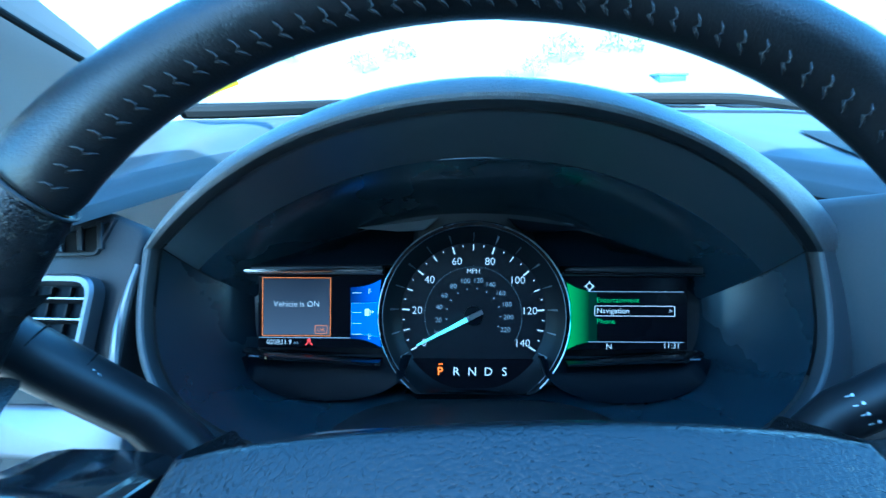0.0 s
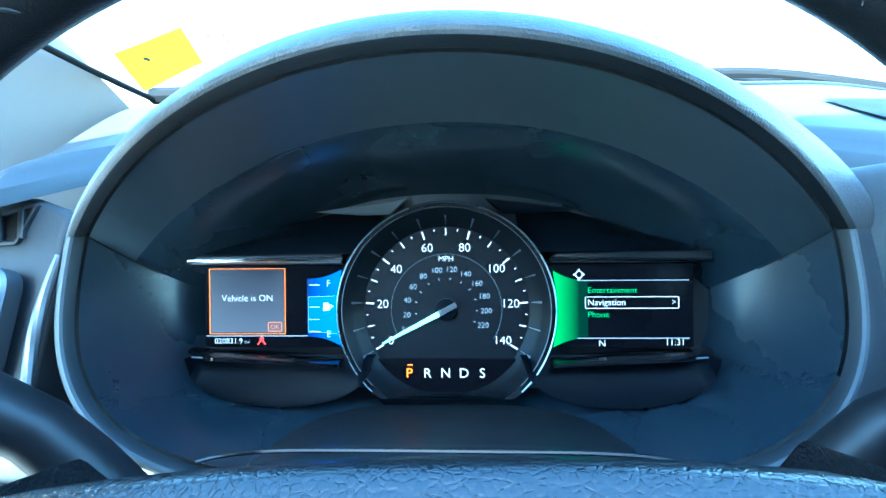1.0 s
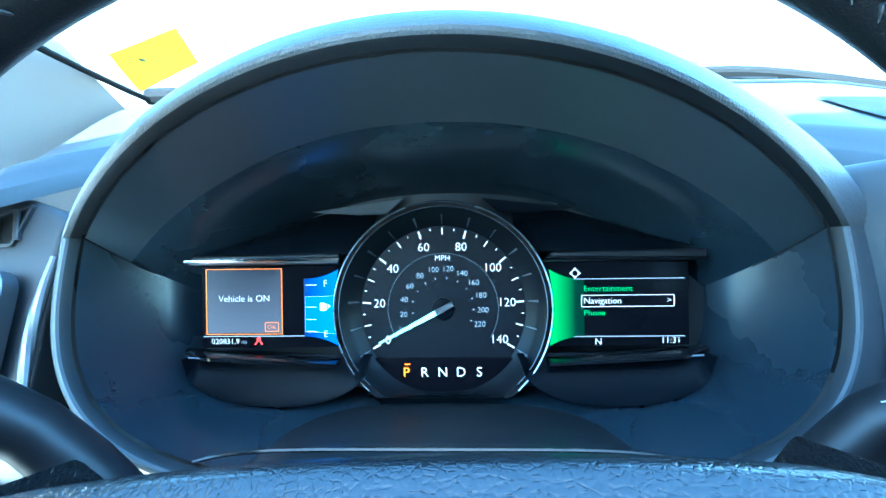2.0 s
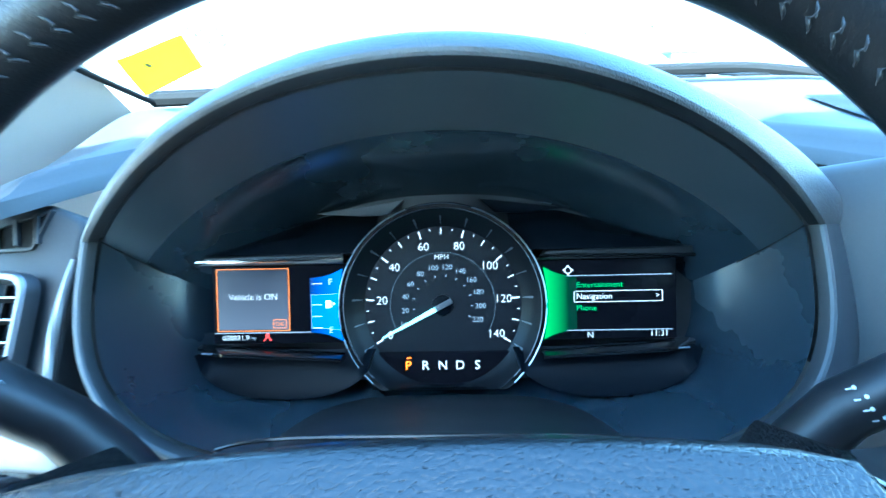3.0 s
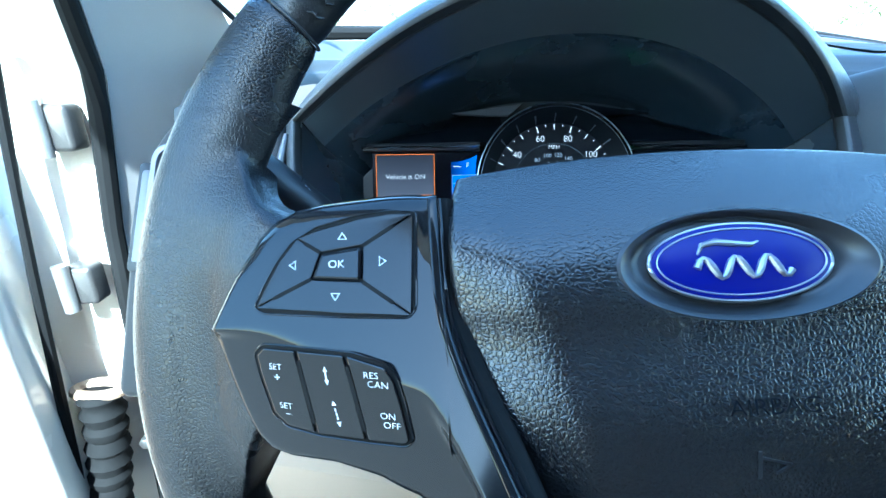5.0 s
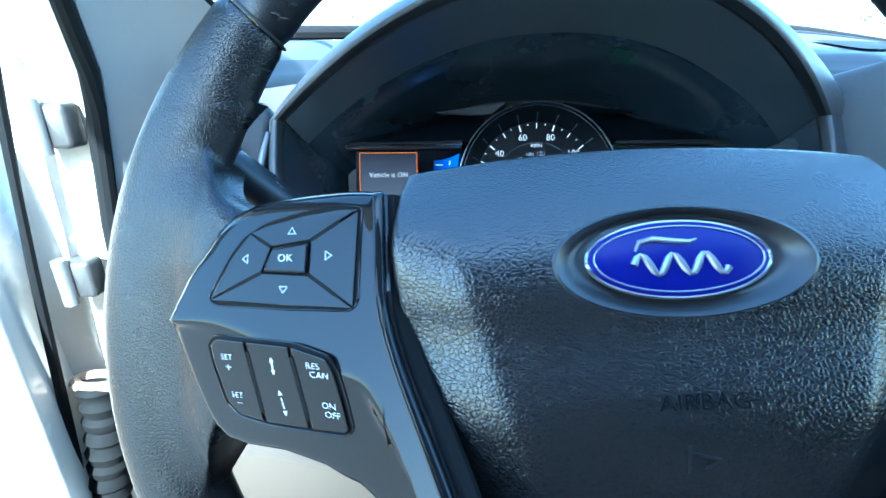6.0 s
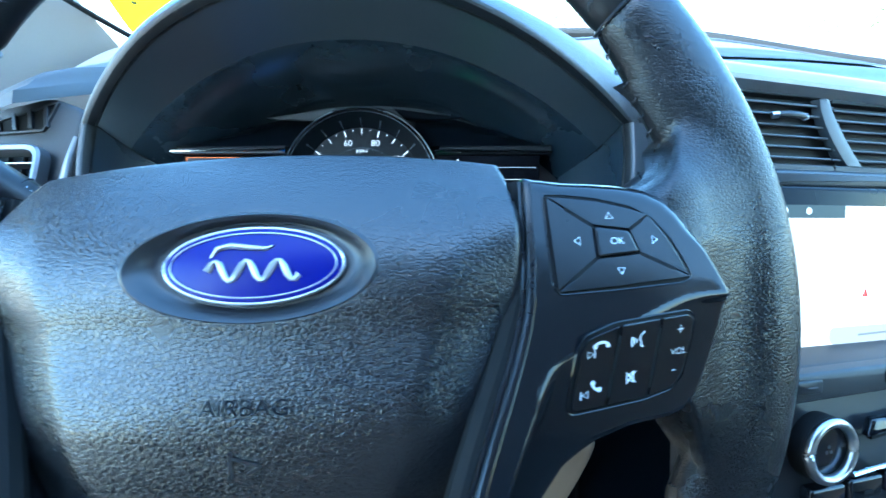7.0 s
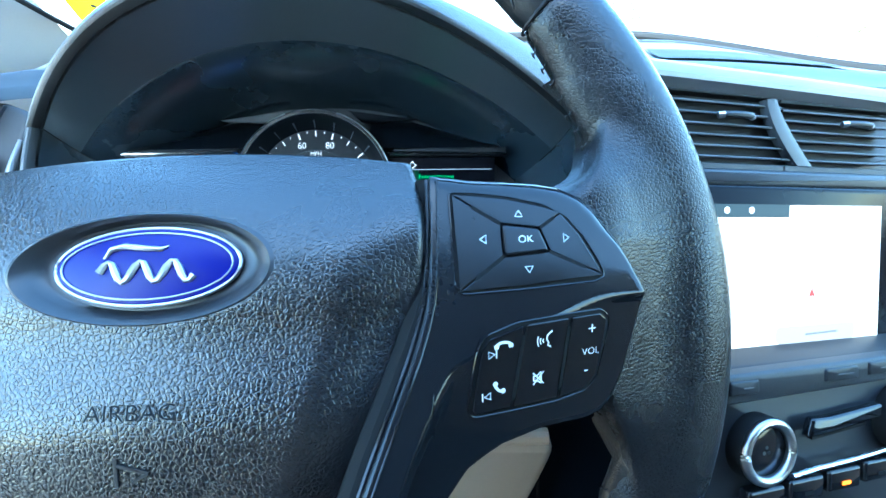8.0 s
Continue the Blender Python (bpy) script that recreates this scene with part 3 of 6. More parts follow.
    groups = {"up": [c0, Vector((0.108, 0.0307)), Vector((0.1204, 0.0293)), Vector((0.1342, 0.0262)), c1, tr, tl], "out": [c1, Vector((0.1478, 0.0156)), Vector((0.1526, 0.0068)), c2, br, tr], "down": [c2, Vector((0.1253, -0.0014)), c3, bl, br], "in": [c3, c0, tl, bl]}
    arrow_keys = {}
    for way, pts in groups.items():
        area = sum(pts[i - 1].x * pts[i].y - pts[i].x * pts[i - 1].y for i in range(len(pts)))
        shape = rounded(inset(pts if area > 0 else pts[::-1], 0.00028), 0.0006, 3)
        key = part("arrow_key", plate(shape, at, -0.001, 0.0012, 0.0004), BUTTON, panel, "black arrow key", smooth=False)
        arrow_keys[way] = key
    # the deep slots that part the keys near the middle
    for p, q, f0, f1 in ((tl, c0, 0.04, 0.58), (tr, c1, 0.10, 0.62), (br, c2, 0.04, 0.66), (bl, c3, 0.04, 0.62)):
        part("key_slot", pill(bmesh.new(), p.lerp(q, f0), p.lerp(q, f1), 0.0013, at, 0.0004, 0.00128), RUBBER, panel, "dark slot between keys")
    spots = {"up": (0.1247, 0.0236), "down": (0.1270, 0.0043), "in": (0.1112, 0.0152), "out": (0.1422, 0.0145)}
    for way, (s, r) in spots.items():
        dx, dy = {"up": (0, 1), "down": (0, -1), "in": (-1, 0), "out": (1, 0)}[way]
        tri = [(s + dx * 0.0014, r + dy * 0.0014), (s - dx * 0.0010 - dy * 0.0016, r - dy * 0.0010 + dx * 0.0016), (s - dx * 0.0010 + dy * 0.0016, r - dy * 0.0010 - dx * 0.0016)]
        area = sum(tri[i - 1][0] * tri[i][1] - tri[i][0] * tri[i - 1][1] for i in range(3))
        tri = tri if area > 0 else tri[::-1]
        part("arrow_mark", outline_band(bmesh.new(), tri, 0.00030, at, 0.0011, 0.00135), LEGEND, arrow_keys[way], "white arrow mark")
    ok_key = part("ok_key", plate(rounded(inset([Vector(p) for p in ok][::-1], 0.0003), 0.0014, 4), at, -0.001, 0.0022, 0.0009), BUTTON, panel, "black OK key", smooth=False)
    mirror = at if side > 0 else (lambda s, r, h: at(-s, r, h))
    part("legend", writing("OK", 0.0026, mirror, 0.1265 * side, 0.0146, 0.0023, squeeze=1.1), LEGEND, ok_key, "white OK legend")

    # lower group: three rockers side by side
    at = spoke_at(side, False)
    mirror = at if side > 0 else (lambda s, r, h: at(-s, r, h))
    low = [(0.1535, -0.0118), (0.1570, -0.0150), (0.1560, -0.0220), (0.1522, -0.0362), (0.1472, -0.0408), (0.1345, -0.0424), (0.1175, -0.0422), (0.1055, -0.0418), (0.1034, -0.0396), (0.1052, -0.0290), (0.1072, -0.0200), (0.1100, -0.0156), (0.121, -0.0126), (0.140, -0.0120)]
    part("key_well", plate(rounded(low, 0.0015, 3), at, -0.002, 0.0003, 0.0002), RUBBER, panel, "black joint round the rockers")
    part("well_rim", tube([at(p.x, p.y, 0.0002) for p in rounded(inset([Vector(p) for p in low], -0.0003), 0.0015, 3)], 0.00035, 6, closed=True), PIANO, panel, "gloss rim of the rocker field")
    shapes = ([(0.1412, -0.0128), (0.1530, -0.0126), (0.1560, -0.0152), (0.1550, -0.0220), (0.1513, -0.0358), (0.1466, -0.0400), (0.1362, -0.0414)],
              [(0.1406, -0.0128), (0.1356, -0.0414), (0.1186, -0.0413), (0.1240, -0.0132)],
              [(0.1234, -0.0132), (0.1180, -0.0413), (0.1058, -0.0410), (0.1044, -0.0394), (0.1062, -0.0290), (0.1082, -0.0202), (0.1108, -0.0162)])
    rockers = []
    for shape in shapes:
        shape = [Vector(p) for p in shape]
        area = sum(shape[i - 1].x * shape[i].y - shape[i].x * shape[i - 1].y for i in range(len(shape)))
        shape = shape if area > 0 else shape[::-1]
        rockers.append(part("rocker_key", plate(rounded(inset(shape, 0.0002), 0.0008, 3), at, -0.001, 0.0014, 0.0005), BUTTON, panel, "black rocker key", smooth=False))
    for p, q in (((0.1402, -0.0168), (0.1366, -0.0374)), ((0.1231, -0.0172), (0.1191, -0.0376))):
        part("key_slot", pill(bmesh.new(), p, q, 0.0013, at, 0.0004, 0.00148), RUBBER, panel, "dark slot between rockers")
    legends = []
    if side < 0:
        legends = [(0, "SET", -0.1489, -0.0190, 0.0022), (0, "+", -0.1486, -0.0228, 0.0034), (0, "SET", -0.1463, -0.0327, 0.0022), (0, "_", -0.1455, -0.0336, 0.0034),
                   (2, "RES", -0.1155, -0.0190, 0.0022), (2, "CAN", -0.1134, -0.0219, 0.0022), (2, "ON", -0.1109, -0.0319, 0.0022), (2, "OFF", -0.1098, -0.0349, 0.0022)]
        for (s0, r0), (s1, r1), broken in (((0.1309, -0.0174), (0.1303, -0.0236), False), ((0.1290, -0.0288), (0.1271, -0.0377), True)):
            bm = bmesh.new()
            p0, p1 = Vector((s0, r0)), Vector((s1, r1))
            d = (p1 - p0).normalized()
            nn = Vector((-d.y, d.x))
            for f0, f1 in (((0.30, 0.42), (0.47, 0.58), (0.62, 0.72)) if broken else ((0.20, 0.80),)):
                bar(bm, p0.lerp(p1, f0), p0.lerp(p1, f1), 0.0005, at, 0.0013, 0.0016)
            for tip_, way in ((p0, d), (p1, -d)):
                prism(bm, [tip_, tip_ + way * 0.0017 + nn * 0.0008, tip_ + way * 0.0017 - nn * 0.0008], at, 0.0013, 0.0016)
            part("gap_mark", bm, LEGEND, rockers[1], "white double arrow")
    else:
        legends = [(0, "+", 0.1495, -0.0182, 0.0046), (0, "VOL", 0.1490, -0.0262, 0.0026), (0, "-", 0.1472, -0.0326, 0.0046)]
        # plain marks for the handset, track and voice symbols
        def line(bm, pts, width=0.0006):
            for p, q in zip(pts, pts[1:]):
                bar(bm, p, q, width, at, 0.0013, 0.0016)
            return bm
        bm = line(bmesh.new(), [(0.1159 + 0.0028 * math.cos(a), -0.0196 + 0.0016 * math.sin(a)) for a in [math.pi * (0.08 + 0.84 * i / 8) for i in range(9)]], 0.0009)
        for x in (0.1134, 0.1184):
            prism(bm, rounded(box2(x - 0.0008, -0.0200, x + 0.0008, -0.0186), 0.0003, 2), at, 0.0013, 0.0016)
        part("phone_mark", bm, LEGEND, rockers[2], "white handset mark")
        bm = line(bmesh.new(), [(0.1124, -0.0314), (0.1128, -0.0328), (0.1140, -0.0342), (0.1154, -0.0346)], 0.0009)
        prism(bm, circle(0.1127, -0.0317, 0.0009, 8), at, 0.0013, 0.0016)
        prism(bm, circle(0.1153, -0.0344, 0.0009, 8), at, 0.0013, 0.0016)
        part("phone_mark", bm, LEGEND, rockers[2], "white handset mark")
        for x0, y0, way_ in ((0.1106, -0.0216, 1), (0.1082, -0.0354, -1)):
            tri = [(x0, y0 + 0.0013), (x0, y0 - 0.0013), (x0 + 0.0024, y0)] if way_ > 0 else [(x0 + 0.0028, y0 + 0.0013), (x0 + 0.0004, y0), (x0 + 0.0028, y0 - 0.0013)]
            bm = outline_band(bmesh.new(), tri, 0.0003, at, 0.0013, 0.0016)
            x1 = x0 + 0.0027 if way_ > 0 else x0
            bar(bm, (x1, y0 + 0.0014), (x1, y0 - 0.0014), 0.0004, at, 0.0013, 0.0016)
            part("track_mark", bm, LEGEND, rockers[2], "white track mark")
        bm = bmesh.new()
        for i in range(3):
            line(bm, [(0.1306 - 0.0010 * i + 0.0006 * math.cos(a), -0.0196 + (0.0006 + 0.0006 * i) * math.sin(a)) for a in [math.pi * (0.6 + 0.8 * j / 4) for j in range(5)]], 0.0004)
        line(bm, [(0.1336, -0.0166), (0.1318, -0.0178), (0.1314, -0.0192), (0.1322, -0.0204), (0.1318, -0.0214), (0.1330, -0.0220)], 0.0005)
        part("voice_mark", bm, LEGEND, rockers[1], "white voice mark")
        bm = line(bmesh.new(), [(0.1264, -0.0316), (0.1276, -0.0316), (0.1292, -0.0304), (0.1292, -0.0344), (0.1276, -0.0332), (0.1264, -0.0332), (0.1264, -0.0316)], 0.0004)
        line(bm, [(0.1262, -0.0304), (0.1302, -0.0346)], 0.0004)
        line(bm, [(0.1302, -0.0304), (0.1262, -0.0346)], 0.0004)
        part("mute_mark", bm, LEGEND, rockers[1], "white mute mark")
    for k, text, s, r, size in legends:
        part("legend", writing(text, size, mirror, s, r, 0.0016, squeeze=1.05), LEGEND, rockers[k], "white printed legend")


spoke(-1)
spoke(1)
# the hub that the cover closes
part("hub_back", tube([(0, -0.004, -0.03), (0, 0.03, -0.03), (0, 0.06, -0.03)], [0.050, 0.046, 0.044], 32), SHROUD, wheel, "black hub housing")

# ---- instrument cluster ----
MASK_GREY = material("mask_grey", (0.10, 0.10, 0.105), 0.6, vary=0.1)
WING_GREY = material("mask_wing_grey", (0.055, 0.060, 0.072), 0.55, vary=0.1)
FACE = 0.178
DIAL_U, DIAL_W = -0.0026, 0.0512
FIRST, SWEEP = 209.4, 238.8      # the angle of 0, and the turn from 0 to 140


def face(s, r, h):
    return Vector((s, FACE - h, r))


def dial_angle(mph):
    return radians(FIRST - SWEEP * mph / 140)


def dial_at(mph, radius):
    a = dial_angle(mph)
    return Vector((DIAL_U + radius * math.cos(a), DIAL_W + radius * math.sin(a)))


WHITE_GLOW = glowing("white_backlight", (1.0, 0.97, 0.95), 0.14)
FAINT_GLOW = glowing("faint_backlight", (0.7, 0.85, 1.0), 0.020)
DIM_GLOW = glowing("dim_backlight", (0.8, 0.88, 1.0), 0.075)
CYAN_GLOW = glowing("needle_backlight", (0.55, 1.0, 0.92), 0.24)
ORANGE_GLOW = glowing("orange_backlight", (1.0, 0.14, 0.0), 0.45)
RED_GLOW = glowing("red_backlight", (1.0, 0.06, 0.05), 0.16)
GREEN_GLOW = glowing("green_backlight", (0.06, 0.75, 0.20), 0.12)
SCREEN_GREY = glow_ramp("message_backlight", "Z", 0.038, 0.075, (0.30, 0.30, 0.36), (0.06, 0.06, 0.08), 0.05)
FRAME_GLOW = glowing("frame_backlight", (1.0, 0.24, 0.04), 0.16)
BLUE_RAMP = glow_ramp("fuel_backlight", "X", -0.083, -0.060, (0.01, 0.12, 0.62), (0.01, 0.16, 0.70), 0.19)
BLUE_DARK = glow_ramp("fuel_wing_backlight", "X", -0.080, -0.062, (0.003, 0.012, 0.08), (0.01, 0.13, 0.60), 0.16)
GREEN_RAMP = glow_ramp("menu_backlight", "X", 0.058, 0.074, (0.03, 0.52, 0.09), (0.002, 0.022, 0.006), 0.135)

cluster = thing("instrument_cluster", "dark instrument cluster with a lit speedometer between two colour displays", "instrument cluster", base=(DIAL_U, FACE, 0.0))


def chord_outline(radius, foot=0.0036, count=80):
    """A circle cut off flat below."""
    pts = [Vector((DIAL_U + radius * math.cos(t), DIAL_W + radius * math.sin(t))) for t in [2 * math.pi * k / count - math.pi / 2 for k in range(count)]]
    return [Vector((p.x, max(p.y, foot))) for p in pts]


def ring_level(radius, v, foot=0.0036, count=120):
    return [face(p.x, p.y, v) for p in chord_outline(radius, foot, count)]


dial = part("dial_face", plate(chord_outline(0.0470), face, -0.006, -0.002), material("dial_black", (0.006, 0.007, 0.010), 0.5, grain=0.00002, size=0.0004, spec=0.2), cluster, "black speedometer face")
part("dial_cup", loft([ring_level(0.0572, 0.0079), ring_level(0.0562, 0.0070), ring_level(0.0535, 0.0036), ring_level(0.0500, 0.0004), ring_level(0.0465, -0.0022)]), material("cup_black", (0.0035, 0.0045, 0.0065), 0.34, spec=0.2), dial, "satin black cup round the dial")
part("dial_ring", loft([ring_level(0.0606, -0.004), ring_level(0.0606, 0.0065), ring_level(0.0600, 0.0082), ring_level(0.0572, 0.0079)]), PIANO, dial, "gloss black dial ring")
inner_edge = [face(DIAL_U + 0.0571 * math.cos(t), DIAL_W + 0.0571 * math.sin(t), 0.0080) for t in [radians(-45 + 270 * k / 90) for k in range(91)]]
part("ring_line", tube(inner_edge, 0.00022, 6), SATIN_DARK, dial, "thin satin line")
edge_path = [face(DIAL_U + 0.0598 * math.cos(t), DIAL_W + 0.0598 * math.sin(t), 0.0083) for t in [radians(-47 + 274 * k / 90) for k in range(91)]]
part("ring_line", tube(edge_path, 0.00042, 6), RING, dial, "thin chrome line")
# grey wedges that draw the radial reflection streaks of the glossy cup
STREAK = material("streak_grey", (0.085, 0.090, 0.100), 0.4, 0.2, vary=0.1)
for k in range(15):
    mid_, wide_ = dial_angle(10 * k), radians(0.55 if k % 2 else 0.8)
    streak = bmesh.new()
    vs = [streak.verts.new(face(DIAL_U + r_ * math.cos(mid_ + t_), DIAL_W + r_ * math.sin(mid_ + t_), h_)) for r_, t_, h_ in
          ((0.0478, wide_ * 0.30, -0.0006), (0.0478, -wide_ * 0.30, -0.0006), (0.0530, -wide_, 0.0038), (0.0530, wide_, 0.0038), (0.0478, 0, -0.0030), (0.0534, 0, 0.0010))]
    for f_ in ((0, 1, 2, 3), (0, 4, 1), (2, 5, 3), (0, 3, 5, 4), (1, 4, 5, 2)):
        streak.faces.new([vs[i] for i in f_])
    part("dial_streak", streak, STREAK, dial, "grey wedge drawn as a radial reflection streak in the cup", smooth=False)
inner_path = [face(DIAL_U + 0.0313 * math.cos(t), DIAL_W + 0.0313 * math.sin(t), -0.0018) for t in [radians(-32 + 244 * k / 90) for k in range(91)]]
part("inner_ring", tube(inner_path, 0.00018, 6), FAINT_GLOW, dial, "faint inner ring")

for k in range(29):
    mph = 5 * k
    bm = bmesh.new()
    if mph % 20 == 0:
        bar(bm, dial_at(mph, 0.0412), dial_at(mph, 0.0458), 0.00085, face, -0.002, -0.0016)
    elif mph % 10 == 0:
        bar(bm, dial_at(mph, 0.0420), dial_at(mph, 0.0458), 0.00060, face, -0.002, -0.0016)
    else:
        bar(bm, dial_at(mph, 0.0444), dial_at(mph, 0.0456), 0.00050, face, -0.002, -0.0016)
    part("tick", bm, WHITE_GLOW, dial)
for mph in range(0, 141, 20):
    p = dial_at(mph, 0.0362)
    part("numeral", writing(str(mph), 0.0050, face, p.x, p.y, -0.0018), WHITE_GLOW, dial)
part("numeral", writing("MPH", 0.0032, face, DIAL_U, 0.0796, -0.0018), WHITE_GLOW, dial)
for kmh in range(20, 221, 20):
    p, q0, q1 = dial_at(kmh / 1.609, 0.0226), dial_at(kmh / 1.609, 0.0168), dial_at(kmh / 1.609, 0.0180)
    part("small_numeral", writing(str(kmh), 0.0032, face, p.x, p.y, -0.0018), DIM_GLOW, dial)
    part("small_tick", bar(bmesh.new(), q0, q1, 0.0004, face, -0.002, -0.0016), DIM_GLOW, dial)
p = dial_at(1.5, 0.0240)
part("small_numeral", writing("km/h", 0.0026, face, p.x, p.y, -0.0018), DIM_GLOW, dial)

hub = Vector((DIAL_U + 0.0008, DIAL_W + 0.0004))
way = (dial_at(1.0, 0.0413) - hub).normalized()
nrm = Vector((-way.y, way.x))
tip = hub + way * 0.0415
needle = part("needle", plate([hub + nrm * 0.0015 + way * 0.003, tip + nrm * 0.0005, tip - nrm * 0.0005, hub - nrm * 0.0015 + way * 0.003], face, 0.0010, 0.0020, 0.0003), CYAN_GLOW, dial, "lit pale cyan needle")
part("needle_root", plate([hub + nrm * 0.0016 - way * 0.0055, hub + nrm * 0.0016 + way * 0.0055, hub - nrm * 0.0016 + way * 0.0055, hub - nrm * 0.0016 - way * 0.0055], face, 0.0014, 0.0024, 0.0005), MASK_GREY, needle, "grey needle root")
part("needle_cap", plate(circle(DIAL_U, DIAL_W, 0.0062, 40), face, -0.003, 0.0006, 0.0005), POD, dial, "black needle hub")

# the gear line
part("gear_strip", plate(rounded([(DIAL_U - 0.0345, 0.0040), (DIAL_U + 0.0345, 0.0040), (DIAL_U + 0.0400, 0.0235), (DIAL_U - 0.0400, 0.0235)], 0.002), face, -0.003, -0.0010, 0.0004), DISPLAY, dial, "black gear strip")
for k, letter in enumerate("PRNDS"):
    part("gear_letter", writing(letter, 0.0055, face, DIAL_U + (k - 2) * 0.01030 - 0.0006, 0.0152, -0.0008, weight=-0.002), ORANGE_GLOW if k == 0 else WHITE_GLOW, dial, "lit orange gear letter" if k == 0 else "lit white gear letter")
part("gear_dash", bar(bmesh.new(), (DIAL_U - 0.0222, 0.0200), (DIAL_U - 0.0192, 0.0200), 0.0005, face, -0.002, -0.0007), ORANGE_GLOW, dial)


def curve_wing(side, s_out, s_in, top, foot, bow, count=14):
    """The waisted shape beside the dial: its outer ends sweep to the panel lines."""
    pts = []
    for k in range(count + 1):
        t = k / count
        pts.append(Vector((s_out + (s_in - s_out) * t, top[0] + (top[1] - top[0]) * t ** 2.2)))
    for k in range(count + 1):
        t = k / count
        a = top[1] + (foot[1] - top[1]) * t
        pts.append(Vector((s_in + side * bow * math.sin(math.pi * t), a)))
    for k in range(count + 1):
        t = 1 - k / count
        pts.append(Vector((s_out + (s_in - s_out) * t, foot[0] + (foot[1] - foot[0]) * t ** 2.2)))
    return pts


# left display
left = part("message_display", plate(rounded(box2(-0.1410, 0.0300, -0.0560, 0.0768), 0.001), face, -0.006, 0.0, 0.0004), DISPLAY, cluster, "black message display")
part("message_box", plate(box2(-0.1374, 0.0384, -0.0949, 0.0743), face, -0.001, 0.0003), SCREEN_GREY, left, "dark grey lit message field")
part("message_frame", outline_band(bmesh.new(), box2(-0.1382, 0.0376, -0.0941, 0.0751), 0.0005, face, -0.001, 0.0005), FRAME_GLOW, left, "lit orange frame")
part("message_line", writing("Vehicle is ON", 0.0038, face, -0.1160, 0.0580, 0.0004), WHITE_GLOW, left)
part("ok_field", outline_band(bmesh.new(), rounded(box2(-0.1042, 0.0392, -0.0962, 0.0445), 0.0006), 0.0003, face, 0, 0.0005), FRAME_GLOW, left)
part("ok_field_text", writing("OK", 0.0026, face, -0.1002, 0.0417, 0.0004), FRAME_GLOW, left)
part("odometer", writing("020831.9", 0.0032, face, -0.1272, 0.0336, 0.0002), WHITE_GLOW, left)
part("odometer", writing("mi", 0.0024, face, -0.1165, 0.0334, 0.0002), DIM_GLOW, left)
bm = bmesh.new()
prism(bm, circle(-0.1080, 0.0350, 0.0012, 12), face, 0, 0.0005)
bar(bm, (-0.1102, 0.0318), (-0.1080, 0.0345), 0.0008, face, 0, 0.0005)
bar(bm, (-0.1058, 0.0318), (-0.1080, 0.0345), 0.0008, face, 0, 0.0005)
part("warning_symbol", bm, RED_GLOW, left, "lit red warning symbol")
part("fuel_wing", plate(curve_wing(-1, -0.0815, -0.0618, (0.0690, 0.0742), (0.0362, 0.0308), 0.0016), face, -0.001, 0.0003), BLUE_DARK, left, "dark blue lit wing")
part("fuel_field", plate(curve_wing(-1, -0.0808, -0.0622, (0.0590, 0.0596), (0.0388, 0.0372), 0.0014), face, 0, 0.0006), BLUE_RAMP, left, "blue lit fuel field")
part("fuel_line", outline_band(bmesh.new(), curve_wing(-1, -0.0808, -0.0622, (0.0590, 0.0596), (0.0388, 0.0372), 0.0014), 0.0003, face, 0, 0.0008), DIM_GLOW, left)
for r in (0.0655, 0.0530, 0.0460, 0.0392):
    part("fuel_tick", bar(bmesh.new(), (-0.0800, r), (-0.0742, r), 0.0004, face, 0, 0.0009), WHITE_GLOW, left)
part("fuel_letter", writing("F", 0.0040, face, -0.0690, 0.0662, 0.0008), WHITE_GLOW, left)
part("fuel_letter", writing("E", 0.0040, face, -0.0690, 0.0376, 0.0008), WHITE_GLOW, left)
bm = bmesh.new()
prism(bm, rounded(box2(-0.0722, 0.0508, -0.0692, 0.0555), 0.0004), face, 0, 0.0009)
bar(bm, (-0.0685, 0.0512), (-0.0685, 0.0548), 0.0005, face, 0, 0.0009)
prism(bm, [(-0.0676, 0.0545), (-0.0660, 0.0534), (-0.0676, 0.0523)][::-1], face, 0, 0.0009)
part("fuel_symbol", bm, WHITE_GLOW, left, "lit white pump symbol")
part("status_line", bar(bmesh.new(), (-0.1400, 0.0366), (-0.0815, 0.0366), 0.0004, face, 0, 0.0004), DIM_GLOW, left)

# right display
right = part("menu_display", plate(rounded(box2(0.0520, 0.0300, 0.1335, 0.0768), 0.001), face, -0.006, 0.0, 0.0004), DISPLAY, cluster, "black menu display")
part("menu_wing", plate(curve_wing(1, 0.0760, 0.0568, (0.0672, 0.0728), (0.0352, 0.0300), 0.0022)[::-1], face, -0.001, 0.0003), GREEN_RAMP, right, "green lit wing")
for r in (0.0672, 0.0352):
    part("menu_rule", bar(bmesh.new(), (0.0700, r), (0.1308, r), 0.00035, face, 0, 0.0005), DIM_GLOW, right, "lit white rule")
part("menu_line", writing("Entertainment", 0.0034, face, 0.0757, 0.0617, 0.0004, "LEFT"), GREEN_GLOW, right)
part("menu_line", writing("Navigation", 0.0035, face, 0.0757, 0.0549, 0.0004, "LEFT", weight=-0.004), WHITE_GLOW, right)
part("menu_line", writing("Phone", 0.0034, face, 0.0757, 0.0482, 0.0004, "LEFT"), GREEN_GLOW, right)
part("menu_line", writing(">", 0.0034, face, 0.1225, 0.0549, 0.0004), WHITE_GLOW, right)
part("menu_frame", outline_band(bmesh.new(), rounded(box2(0.0744, 0.0516, 0.1254, 0.0582), 0.0010), 0.00028, face, 0, 0.0006), WHITE_GLOW, right, "lit white frame")
